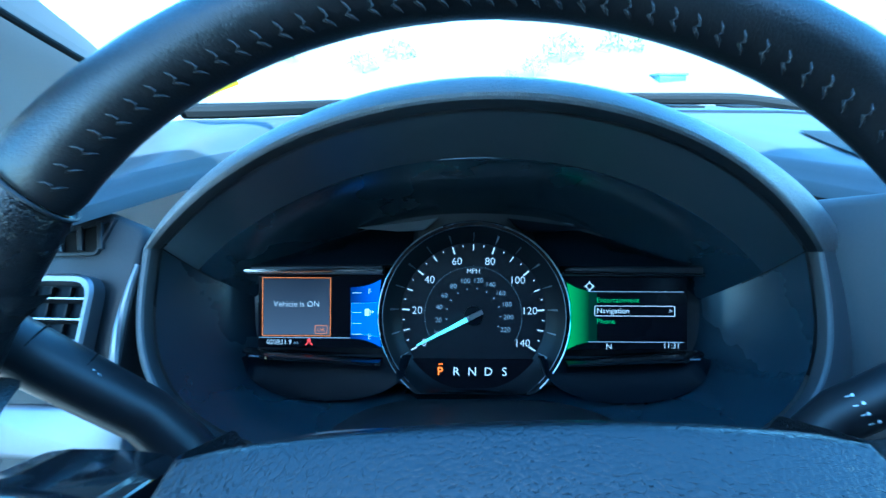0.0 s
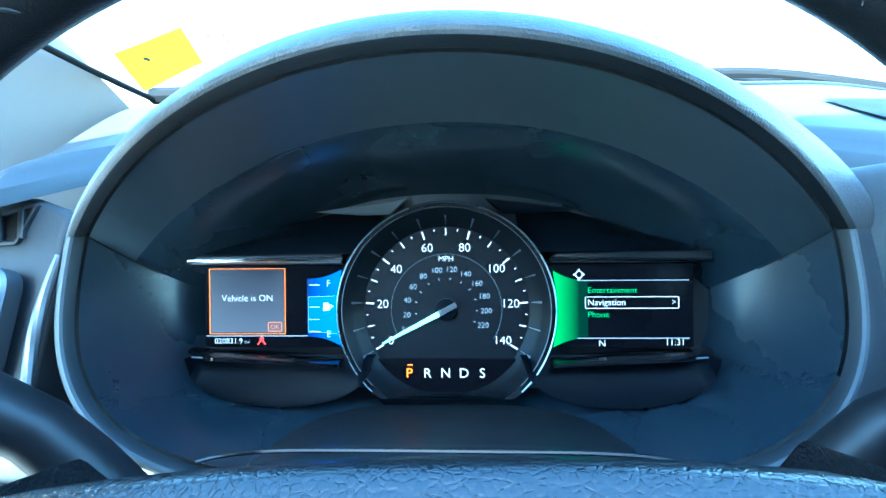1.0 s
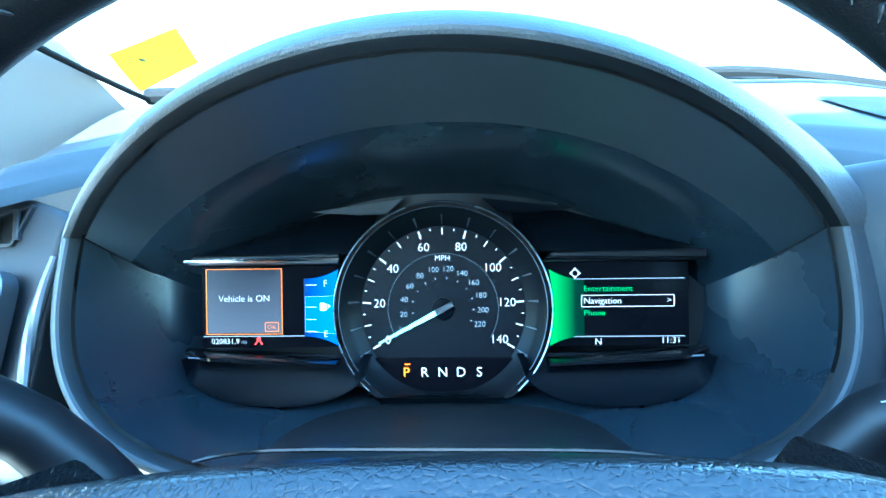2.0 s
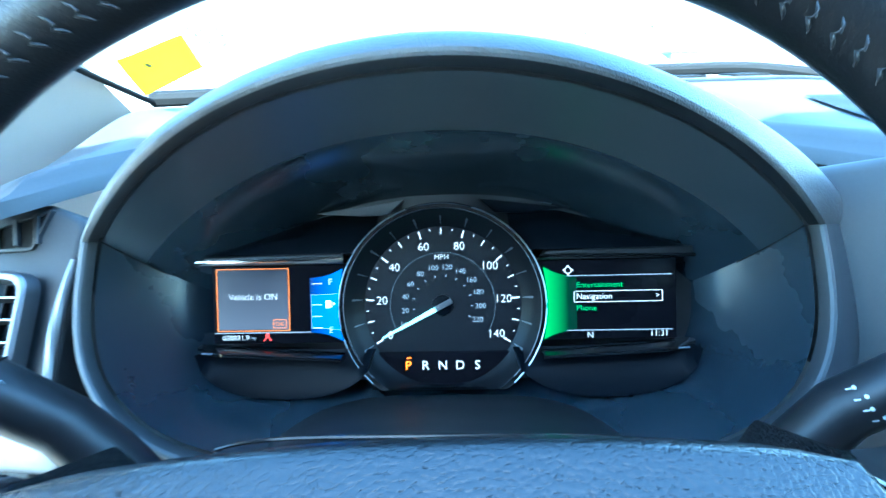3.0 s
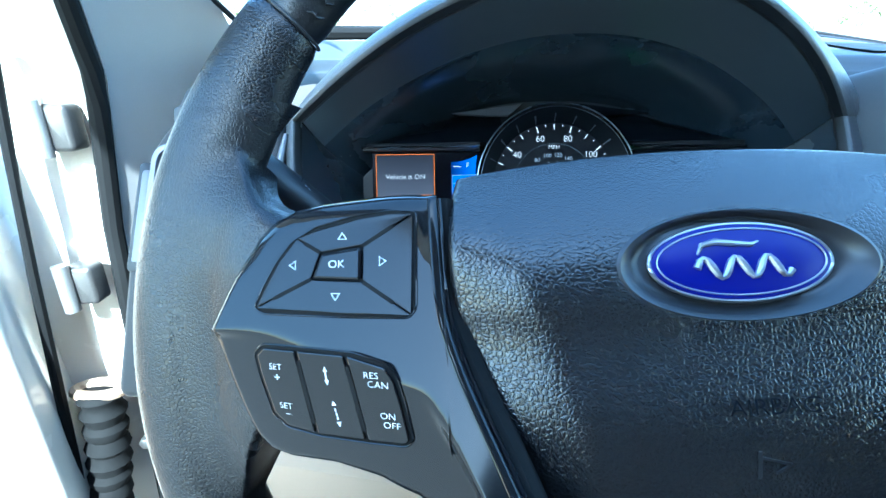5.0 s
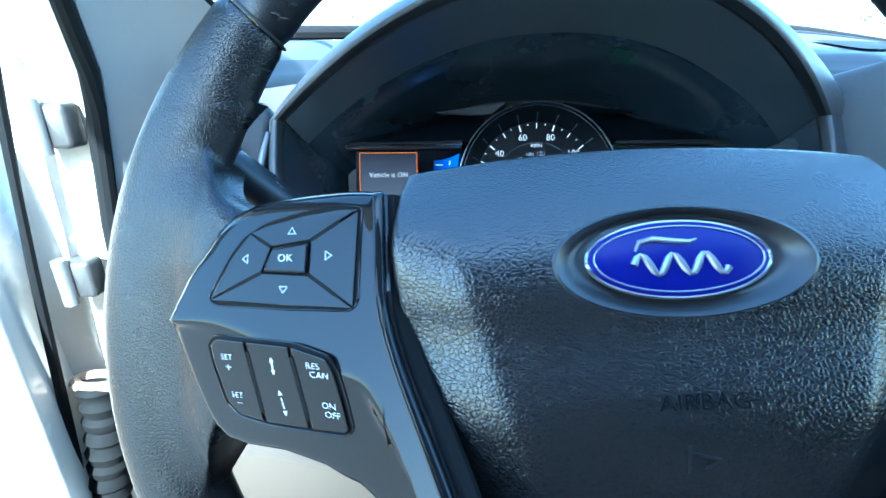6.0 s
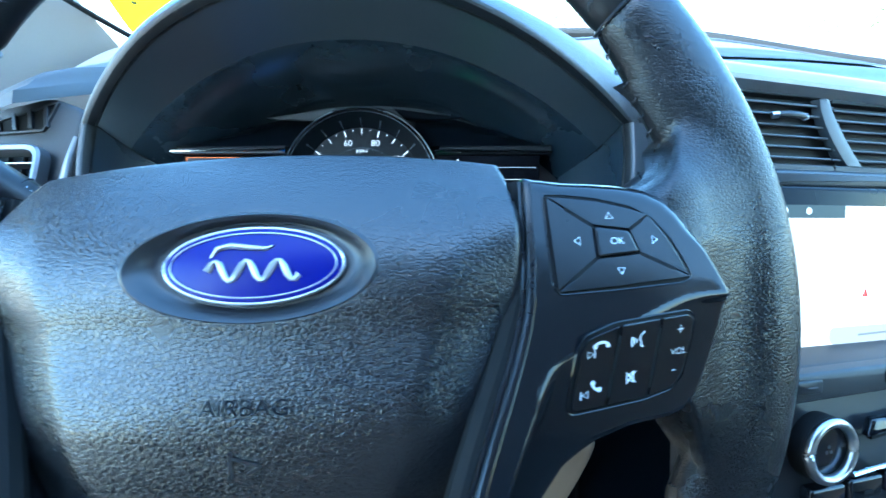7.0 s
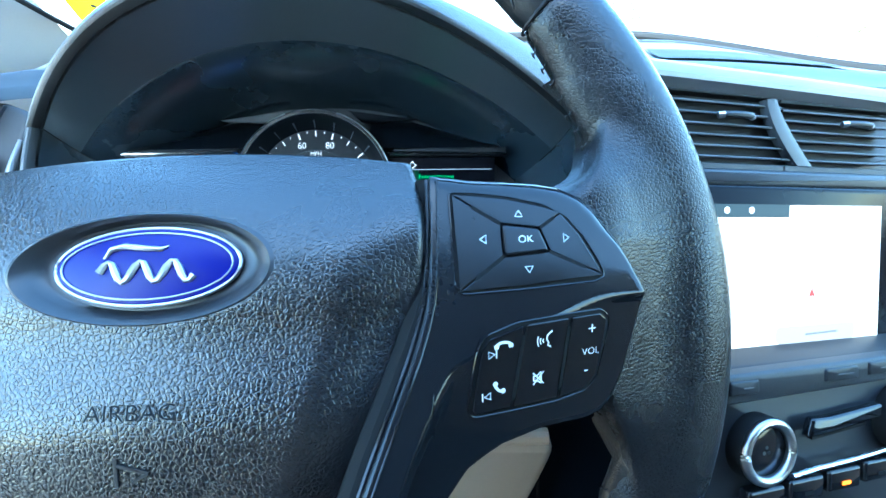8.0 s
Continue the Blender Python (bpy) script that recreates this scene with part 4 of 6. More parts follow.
part("heading", writing("N", 0.0038, face, 0.0836, 0.0322, 0.0003), WHITE_GLOW, right)
part("clock", writing("11:31", 0.0036, face, 0.1232, 0.0328, 0.0003), WHITE_GLOW, right)
bm = outline_band(bmesh.new(), circle(0.0712, 0.0705, 0.0021, 16), 0.0004, face, 0, 0.0006)
for k in range(4):
    a = math.pi / 2 * k
    prism(bm, [Vector((0.0712 + 0.0032 * math.cos(a), 0.0705 + 0.0032 * math.sin(a))), Vector((0.0712 + 0.0023 * math.cos(a + 0.35), 0.0705 + 0.0023 * math.sin(a + 0.35))), Vector((0.0712 + 0.0023 * math.cos(a - 0.35), 0.0705 + 0.0023 * math.sin(a - 0.35)))], face, 0, 0.0006)
part("menu_symbol", bm, WHITE_GLOW, right, "lit four-way symbol")

# trims round the displays
for side, s0, s1 in ((-1, -0.1480, -0.0600), (1, 0.0540, 0.1420)):
    top = [face(s0 + (s1 - s0) * k / 12, 0.0795 + (0.0010 if side < 0 else -0.0012) * (k / 12), 0.0045) for k in range(13)]
    part("top_trim", tube(top, 0.0011, 8), CHROME if side < 0 else PIANO, cluster, "thin bright trim bar" if side < 0 else "thin black trim bar")
    part("top_ledge", plate([(s0, 0.0772), (s1, 0.0772), (s1, 0.0835), (s0 + 0.004, 0.0825)], face, -0.004, 0.0035, 0.0012), PLASTIC, cluster, "black ledge above the display")
    far, near = (s0 - 0.002, s1) if side < 0 else (s1 + 0.001, s0)
    rings = []
    for k in range(17):
        t = k / 16
        s = far + (near - far) * t
        r = 0.0282 - 0.0045 * t
        d = 0.0135 * smooth(0, 0.2, t) + 0.002
        rings.append([face(s, r + 0.0012, -0.004), face(s, r + 0.0012, d - 0.002), face(s, r + 0.0004, d), face(s, r - 0.0012, d), face(s, r - 0.0022, d - 0.002), face(s, r - 0.0022, -0.004)])
    part("shelf", loft(rings, caps=True), PIANO, cluster, "gloss black shelf below the display")
    line = [face(far + (near - far) * (0.1 + 0.88 * k / 12), 0.0282 - 0.0045 * (0.1 + 0.88 * k / 12) - 0.0002, 0.0138) for k in range(13)]
    part("shelf_line", tube(line, 0.0005, 6), SATIN_DARK, cluster, "thin chrome line")

# mask pods above and below the displays
for side, c in ((-1, -0.094), (1, 0.090)):
    rings = []
    for k in range(25):
        t = -1 + 2 * k / 24
        s = c + 0.052 * t
        hgt = min(1.0, (1 - side * t) / 1.4) ** 0.8
        rings.append([face(s, 0.0815, -0.006), face(s, 0.0832, 0.002), face(s, 0.0832 + 0.012 * hgt, -0.002), face(s, 0.0832 + 0.020 * hgt, -0.012), face(s, 0.0832 + 0.0255 * hgt, -0.022)])
    part("mask_pod", loft(rings, closed=False), POD, cluster, "dark rounded mask above the display")
    rings = []
    for k in range(33):
        t = -1 + 2 * k / 32
        s = c + 0.052 * t
        drop = 0.026 * math.sqrt(max(1 - abs(t) ** 2.4, 0))
        rings.append([face(s, 0.0265, 0.002), face(s, 0.0262 - drop * 0.5, 0.0075), face(s, 0.0262 - drop * 0.96, 0.0125), face(s, 0.0262 - drop, 0.0125), face(s, 0.0258 - drop, 0.006)])
    part("lower_pod", loft(rings, closed=False), POD, cluster, "dark curved pod below the display")
    wing = [(DIAL_U + side * 0.0780, 0.1078), (DIAL_U + side * 0.052, 0.1112), (DIAL_U + side * 0.0230, 0.1148), (DIAL_U + side * 0.0330, 0.1060), (DIAL_U + side * 0.050, 0.1056)]
    area = sum(wing[i - 1][0] * wing[i][1] - wing[i][0] * wing[i - 1][1] for i in range(5))
    # twin wings: the right one's shade is put in as a near-black colour
    part("mask_wing", plate(wing if area > 0 else wing[::-1], face, -0.016, -0.012, 0.0006), WING_GREY if side < 0 else POD, cluster, "mask wing, lit copy in lighter grey" if side < 0 else "mask wing, shaded copy in near black")

# ---- instrument hood ----
LIP_HALF, LIP_FOOT, LIP_TOP = 0.190, 0.093, 0.153


def lip_depth(w):
    """The hood's mouth leans: its crown reaches towards the driver."""
    return 0.055 + 1.438 * (LIP_TOP - w)


def mouth(count=140, grow=0.0, grow_side=None, shift=0.0):
    """The hood's mouth, from the left corner over the crown to the right corner, then round below the dials."""
    grow_side = grow if grow_side is None else grow_side
    pts = []
    half = count // 2
    for k in range(half + 1):
        t = -1 + 2 * k / half
        u = LIP_HALF * t
        w = LIP_FOOT + (LIP_TOP - LIP_FOOT) * (1 - t * t)
        n = Vector((2 * t * (LIP_TOP - LIP_FOOT) / LIP_HALF, 1)).normalized().lerp(Vector((math.copysign(1, t), 0)), abs(t) ** 5).normalized()
        g = grow + (grow_side - grow) * abs(t) ** 6
        pts.append(Vector((u + n.x * g, lip_depth(w) + shift, w + n.y * g)))
    for k in range(1, count - half):
        t = k / (count - half)
        a = math.pi * t
        c, s = math.cos(a), math.sin(a)
        u = (LIP_HALF - 0.004 * math.sin(a)) * math.copysign(abs(c) ** 0.58, c)
        w = LIP_FOOT - 0.115 * abs(s) ** 0.62
        n = Vector((c, -s)).normalized()
        g = grow_side
        pts.append(Vector((u + n.x * g, lip_depth(LIP_FOOT) - 0.25 * (LIP_FOOT - w) + shift * 0.6, w + n.y * g)))
    return pts


def throat(half, foot, top, depth, count=140):
    """An inner ring of the hood, matched point by point to its mouth."""
    pts = []
    h = count // 2
    mid = foot + (top - foot) * 0.50
    for k in range(h + 1):
        t = -1 + 2 * k / h
        pts.append(Vector((half * t, depth, mid + (top - mid) * (1 - abs(t) ** 2.4))))
    for k in range(1, count - h):
        a = math.pi * k / (count - h)
        c, s = math.cos(a), math.sin(a)
        pts.append(Vector((half * math.copysign(abs(c) ** 0.5, c), depth, mid - (mid - foot) * abs(s) ** 0.5)))
    return pts


COUNT = 280
hood = thing("instrument_hood", "soft grained black hood arching over the instrument cluster", "dashboard hood", base=(0, 0.14, 0.0))
lip = mouth(COUNT, grow=-0.0026, grow_side=-0.0026)
brow = [Vector((p.x, p.y + 0.0045, p.z)) for p in mouth(COUNT, grow=-0.0048, grow_side=-0.0048)]
seam_ring = [Vector((p.x, p.y + 0.0060, p.z)) for p in mouth(COUNT, grow=-0.0056, grow_side=-0.0056)]
ring_d = throat(0.150, 0.002, 0.118, 0.198, COUNT)
part("hood_lining", loft([lip, [a.lerp(b, 0.5) + Vector((0, -0.0006, 0)) for a, b in zip(lip, brow)], brow]), SHROUD, hood, "matt black lining edge")


def inner_ring(f, lift=0.0):
    """A ring of the hood's inside, part of the way from the mouth to the dials."""
    res = []
    for k, (p, q) in enumerate(zip(seam_ring, ring_d)):
        up = lift * (1 - abs(-1 + 2 * k / (COUNT // 2)) ** 4) if k <= COUNT // 2 else 0.0
        side = 0.004 * math.sin(math.pi * f) * smooth(0.10, 0.16, abs(p.x))
        res.append(p.lerp(q, f) + Vector((math.copysign(side, p.x), 0, up)))
    return res


def upper(ring):
    return ring[:COUNT // 2 + 1]


def lower(ring):
    return ring[COUNT // 2:] + ring[:1]


part("hood_throat", loft([upper(inner_ring(f, g)) for f, g in ((0.0, 0.0), (0.12, 0.002), (0.28, 0.0035), (0.40, 0.0044))], closed=False), LINER, hood, "matt black inner brow of the hood")
part("lower_throat", loft([lower(inner_ring(f)) for f in (0.0, 0.1, 0.2, 0.3, 0.4, 0.5, 0.6, 0.7, 0.8, 0.9, 1.0)], closed=False), BEZEL, hood, "smooth black lower bezel wall")
part("hood_funnel", loft([upper(inner_ring(f, g)) for f, g in ((0.40, 0.0043), (0.41, 0.0034), (0.60, 0.0030), (0.80, 0.0016), (1.0, 0.0))], closed=False), BEZEL, hood, "matt black funnel above the dials")
back_bm = bmesh.new()
back_bm.faces.new([back_bm.verts.new(p) for p in throat(0.151, 0.001, 0.119, 0.197, COUNT)])
part("hood_back", back_bm, SHROUD, hood, "black mask behind the dials")
# the sunken joint between the brow and the lower bezel
for side in (0, COUNT // 2):
    path = [inner_ring(f)[side] * 1.0 for f in (0.0, 0.1, 0.2, 0.3, 0.4, 0.5, 0.6)]
    part("hood_joint", tube(path, 0.0006, 6), RUBBER, hood, "dark joint line")


# the padded shell outside the mouth
def shell(grow, ahead, left, left_ahead, right, right_ahead):
    res = []
    base = mouth(COUNT)
    for k, p in enumerate(base):
        t = -1 + 2 * k / (COUNT // 2) if k <= COUNT // 2 else 1.0
        n = Vector((2 * t * (LIP_TOP - LIP_FOOT) / LIP_HALF, 1)).normalized().lerp(Vector((math.copysign(1, t), 0)), abs(t) ** 5).normalized()
        if k > COUNT // 2:
            a_ = math.pi * (k - COUNT // 2) / (COUNT - COUNT // 2)
            n = Vector((math.cos(a_), -math.sin(a_)))
        f = min(abs(t), 1.0) ** 3
        g_side, a_side = (left, left_ahead) if p.x < 0 else (right, right_ahead)
        g, s_ = grow + (g_side - grow) * f, ahead + (a_side - ahead) * f
        res.append(Vector((p.x + n.x * g, p.y + s_, p.z + n.y * g)))
    return res


skin = [lip, shell(-0.0016, -0.0010, -0.0016, -0.0010, -0.0016, -0.0010), shell(-0.0002, -0.0012, -0.0002, -0.0012, -0.0002, -0.0012), shell(0.0012, -0.0004, 0.001, -0.0004, 0.0012, -0.0004), shell(0.0034, 0.0014, 0.0026, 0.001, 0.0045, 0.0012), shell(0.0066, 0.0046, 0.0045, 0.004, 0.0110, 0.0040),
        shell(0.0095, 0.0092, 0.0062, 0.009, 0.0190, 0.0085), shell(0.0111, 0.0140, 0.0075, 0.015, 0.0270, 0.0145), shell(0.0122, 0.0220, 0.0085, 0.025, 0.0330, 0.0230), shell(0.0130, 0.0400, 0.0090, 0.04, 0.0370, 0.0420)]
rear = [Vector((p.x * 1.02, p.y + 0.14, p.z - 0.02 * abs(p.x) / 0.2)) for p in skin[-1]]
part("hood_pad", loft([r[:COUNT // 2 + 1] for r in skin + [rear]], closed=False), DASH_GRAIN, hood, "soft grained black pad")
part("hood_bezel", loft([r[COUNT // 2:] + r[:1] for r in skin + [rear]], closed=False), HOOD_TRIM, hood, "satin dark bezel round the lower mouth")

# ---- dashboard ----
dash = thing("dashboard", "wide dark grained dashboard below the windshield", "dashboard", base=(0.3, 0.3, 0.0))
TO_CABIN = CABIN.inverted()


def dash_top(x, t):
    """t runs from the fascia's upper edge (0) to the foot of the windshield (1); world place."""
    y0 = 0.160 + 0.20 * smooth(-0.225, -0.190, x) * (1 - smooth(0.205, 0.245, x)) + 0.012 * smooth(0.20, 0.25, x) + 0.090 * smooth(0.25, 0.60, x)
    far = shield_foot(x)
    y = y0 + (far.y + 0.01 - y0) * t
    near_z = 1.103 - 0.014 * smooth(0.25, 0.60, x) - 0.030 * (1 - smooth(-0.31, -0.20, x))
    z = near_z + (far.z - 0.006 - near_z) * smooth(0.0, 0.9, t) - 0.010 * (1 - smooth(0, 0.10, t))
    return Vector((x, y, z))


def shield_foot(x):
    """The foot of the windshield."""
    return Vector((x, 0.43 + 0.19 * smooth(-0.30, 0.02, x) - 0.17 * smooth(0.36, 0.75, x), 1.130 + 0.013 * smooth(-0.3, 0.1, x) - 0.055 * smooth(0.36, 0.70, x)))


rings = []
for j in range(41):
    t = j / 40
    rings.append([TO_CABIN @ dash_top(-0.262 - 0.043 * t + (1.412 + 0.043 * t) * i / 150, t) for i in range(151)])
first = [p.copy() for p in rings[0]]
front = [[Vector((p.x, p.y - 0.005, p.z - 0.003)) for p in first], [Vector((p.x, p.y - 0.006, p.z - 0.012)) for p in first]]
part("dash_top", loft(front[::-1] + rings, closed=False), DASH_TOP, dash, "smooth sheen upper dash pad")

# fascia left of the hood, with its window vent and round-cornered air vent
LEFT = plane_at((-0.215, 0.140, 0.072), -6, 14)
part("fascia", plate(rounded([(-0.080, -0.16), (0.014, -0.16), (0.016, 0.00), (0.018, 0.036), (-0.012, 0.047), (-0.055, 0.038), (-0.075, 0.012), (-0.085, -0.06)], 0.008), LEFT, -0.05, -0.004, 0.004), DASH_FINE, dash, "fine grained left fascia")
part("fascia_strip", tube([LEFT(0.0215 - 0.004 * math.sin(math.pi * k / 20), 0.012 - 0.075 * k / 20, 0.001) for k in range(21)], [0.0018 + 0.0012 * math.sin(math.pi * k / 20) for k in range(21)], 10), SATIN_DARK, dash, "satin silver strip beside the hood")


part("fascia_trim", plate(rounded([(-0.070, -0.094), (0.034, -0.094), (0.030, -0.0625), (-0.070, -0.066)], 0.006), LEFT, -0.03, -0.001, 0.004), SATIN_DARK, dash, "satin silver strip below the side vent")


end_ = part("fascia_end", plate(rounded(box2(-0.0830, -0.080, -0.0700, -0.004), 0.004), LEFT, -0.008, -0.0022, 0.0008), SHROUD, dash, "dark frame at the fascia end")
part("fascia_inset", plate(rounded(box2(-0.0796, -0.074, -0.0738, -0.010), 0.0024), LEFT, -0.004, -0.0012, 0.0005), DASH_BAND, end_, "satin grey inset strip")


def vent(name, at, x0, y0, x1, y1, slats, vanes, label, radius=0.008, frame_mat=None, group="", bars=False, deep=0.009, lip=None, edge=None):
    """An air vent: frame, recessed box, slats and upright vanes behind them."""
    ob = thing(name, label, "air vent", base=at((x0 + x1) / 2, (y0 + y1) / 2, 0), group=group)
    outer, inner = rounded(box2(x0 - 0.005, y0 - 0.005, x1 + 0.005, y1 + 0.005), radius + 0.004, 6), rounded(box2(x0, y0, x1, y1), radius, 6)
    levels = [(outer, -0.006), (outer, 0.002), (inset(outer, 0.0015), 0.0035), (inset(inner, -0.0008), 0.0030), (inner, 0.001), (inner, -0.03)]
    if bars:
        for r0, r1, high in ((y0 - 0.006, y0, 0.003), (y1, y1 + 0.0035, -0.001)):
            part("vent_frame", plate(box2(x0, r0, x1, r1), at, -0.03, high, 0.001), frame_mat if high > 0 else VENT, ob, "dark vent edge")
    else:
        part("vent_frame", loft([[at(p.x, p.y, h) for p in ps] for ps, h in levels]), frame_mat or SATIN, ob, "satin silver vent frame")
    # with a lip the box is shallow: the duct's shade is put into its black
    part("vent_box", plate(inner, at, -0.034, -0.030 if lip is None else -0.0094), VENT if lip is None else POD, ob, "near-black plate at the back of the vent")
    for k in range(slats):
        r = y0 + (y1 - y0) * (k + 0.7) / (slats + 0.4)
        rise = 0.0022 if lip is None else -0.0016
        prof = [(-deep, r + rise), (-deep / 3, r + rise * 0.36), (0.0, r + 0.0002), (0.0, r - 0.0010), (-deep / 3, r - 0.0008), (-deep, r + rise - 0.001)]
        slat = part("slat", loft([[at(s, rr, h) for h, rr in prof] for s in (x0 + 0.0004, x1 - 0.0004)], caps=True), VENT, ob, "black slat", smooth=False)
        if edge:
            part("slat_lip", tube([at(x0 + 0.0004, r - 0.0004, 0.0002), at(x1 - 0.0004, r - 0.0004, 0.0002)], 0.0008, 8), edge, slat, "rounded front edge")
        if lip:
            part("slat_lip", tube([at(x0 + 0.0004, r - 0.0004, 0), at(x1 - 0.0004, r - 0.0004, 0)], 0.0006, 8), lip, slat, "satin front edge")
    for k in range(vanes):
        s = x0 + (x1 - x0) * (k + 0.5) / vanes
        part("vane", plate(box2(s - 0.0007, y0 + 0.001, s + 0.0007, y1 - 0.001), at, -0.028, -0.012 if lip is None else -0.0066), VENT, ob, "black upright vane", smooth=False)
    return ob


side_vent = vent("air_vent", lambda s_, r_, h_: LEFT(s_, r_, h_ + 0.006), -0.062, -0.050, -0.001, 0.0, 4, 5, "square dark air vent in a satin silver frame", radius=0.009, frame_mat=SATIN_DARK, deep=0.0060, lip=SATIN)
part("vent_tab", plate(rounded(box2(-0.034, -0.0375, -0.022, -0.0325), 0.0012), LEFT, 0.003, 0.009, 0.0012), SATIN_DARK, side_vent, "small bright vent tab")

# the narrow demister beside it
demister = thing("window_vent", "small dark slanted side window vent in the fascia", "air vent", base=LEFT(-0.03, 0.03, 0))
out4 = [(-0.060, 0.0165), (-0.0095, 0.0185), (-0.0015, 0.0415), (-0.046, 0.0295)]
part("vent_frame", outline_band(bmesh.new(), rounded(out4, 0.002), 0.0016, LEFT, -0.008, -0.002), DASH_FINE, demister, "fine grained frame")
part("vent_box", plate(rounded(inset([Vector(p) for p in out4], 0.0012), 0.002), LEFT, -0.012, -0.0036), RUBBER, demister, "dark slot")
for k in range(4):
    s = -0.047 + 0.0125 * k
    prof = [Vector((s, 0.019 + 0.001 * k)), Vector((s + 0.0035, 0.019 + 0.001 * k)), Vector((s - 0.0005, 0.030 + 0.003 * k)), Vector((s - 0.004, 0.030 + 0.003 * k))]
    part("vane", plate(prof, LEFT, -0.004, 0.0 - 0.0015, 0.0006), PLASTIC, demister, "black slanted vane", smooth=False)

# fascia right of the hood
VENTS = plane_at((0.277, 0.125, 0.0932), 17, 0)
part("fascia", plate(rounded([(-0.068, -0.075), (0.30, -0.075), (0.30, 0.014), (0.12, 0.020), (-0.02, 0.030), (-0.068, 0.031)], 0.006), VENTS, -0.06, -0.008, 0.006), DASH_TOP, dash, "smooth centre fascia")
band = [(VENTS, -0.069 + 0.303 * k / 30, 0.0262 - 0.0050 * (k / 30) ** 1.5) for k in range(31)]
part("fascia_band", loft([[at_(s_, r_ + dr, h_) for at_, s_, r_ in band] for dr, h_ in ((-0.0115, -0.002), (-0.006, 0.0045), (-0.003, 0.0050), (0.004, -0.001), (0.009, -0.009), (0.010, -0.02))], closed=False), DASH_BAND, dash, "smooth bevelled edge above the vents")
centre_a = vent("air_vent", VENTS, -0.062, -0.030, 0.0455, 0.0135, 6, 10, "dark centre air vent with long slats", radius=0.003, frame_mat=DASH_FINE, group="centre vents", bars=True, edge=HOOD_TRIM)
centre_b = vent("air_vent", VENTS, 0.0460, -0.030, 0.150, 0.0115, 6, 7, "dark centre air vent with long slats", radius=0.003, frame_mat=DASH_FINE, group="centre vents", bars=True, edge=HOOD_TRIM)
for ob, s in ((centre_a, 0.003), (centre_b, 0.1105)):
    tab = part("vent_tab", tube([VENTS(s - 0.011, -0.0002, 0.0052), VENTS(s - 0.004, 0.0, 0.007), VENTS(s + 0.004, 0.0, 0.007), VENTS(s + 0.011, -0.0002, 0.0052)], 0.0021, 10), SHROUD, ob, "dark vent tab with bright ends")
    for way in (-1, 1):
        part("tab_end", tube([VENTS(s + way * 0.0105, -0.0002, 0.0054), VENTS(s + way * 0.0138, -0.0005, 0.0036)], 0.0023, 10), RING, tab, "bright tab end")
rings = []
for k in range(13):
    t = k / 12
    s = 0.0345 + 0.030 * t ** 1.4
    r = 0.0125 - 0.0425 * t
    wide = 0.0050 + 0.0028 * math.sin(math.pi * min(t * 1.3, 1.0) * 0.5)
    rings.append([VENTS(s - wide, r, -0.003), VENTS(s - wide * 0.85, r, 0.0026), VENTS(s, r, 0.0040), VENTS(s + wide * 0.85, r, 0.0026), VENTS(s + wide, r, -0.003)])
part("vent_divider", loft(rings, closed=False), HOOD_TRIM, dash, "curved divider between the vents")
part("vent_side", plate(rounded([(-0.0672, -0.032), (-0.0622, -0.032), (-0.0622, 0.0150), (-0.0680, 0.0165)], 0.001), VENTS, -0.02, 0.0020, 0.0015), HOOD_TRIM, dash, "smooth side edge of the vent")
part("ledge", plate(rounded(box2(-0.040, -0.046, 0.20, -0.034), 0.003), VENTS, -0.03, 0.008, 0.003), PLASTIC, dash, "black ledge below the vents")

# touch screen
SCREEN = plane_at((0.305, 0.098, 0.0), 17, 0)
screen_ = thing("touch_screen", "bright lit touch screen in a black surround", "screen", base=SCREEN(0, 0, 0))
part("surround", plate(rounded(box2(-0.085, -0.062, 0.082, 0.046), 0.006), SCREEN, -0.03, -0.001, 0.002), DISPLAY, screen_, "gloss black surround")
MAP_GLOW = glow_ramp("map_backlight", "Z", -0.05, 0.04, (1.0, 0.88, 0.74), (1.0, 0.92, 0.82), 0.18)
part("map_field", plate(box2(-0.064, -0.0560, 0.068, 0.0350), SCREEN, -0.001, 0.0006), MAP_GLOW, screen_, "white lit map")
part("status_bar", plate(box2(-0.064, 0.0278, -0.0090, 0.0352), SCREEN, 0, 0.0010), glowing("bar_backlight", (0.03, 0.05, 0.06), 0.12), screen_, "dark status bar")
for s in (-0.055, -0.0375):
    part("status_mark", plate(circle(s, 0.0318, 0.0020, 12), SCREEN, 0, 0.0013), WHITE_GLOW, screen_)
part("map_pointer", plate([(0.0085, -0.019), (0.0128, -0.019), (0.0107, -0.0142)], SCREEN, 0, 0.0010), RED_GLOW, screen_, "lit red pointer")
part("map_mark", outline_band(bmesh.new(), box2(-0.0185, -0.0245, -0.0130, -0.0195), 0.0004, SCREEN, 0, 0.0010), glowing("mark_backlight", (0.5, 0.45, 0.42), 0.13), screen_)
part("map_pill", plate(rounded(box2(-0.0170, -0.0465, 0.0470, -0.0365), 0.004, 6), SCREEN, 0, 0.0010), glowing("pill_backlight", (0.75, 0.70, 0.66), 0.11), screen_, "pale lit field")
part("map_pill_line", bar(bmesh.new(), (0.006, -0.0418), (0.032, -0.0412), 0.0012, SCREEN, 0, 0.0013), glowing("line_backlight", (0.45, 0.42, 0.40), 0.09), screen_)

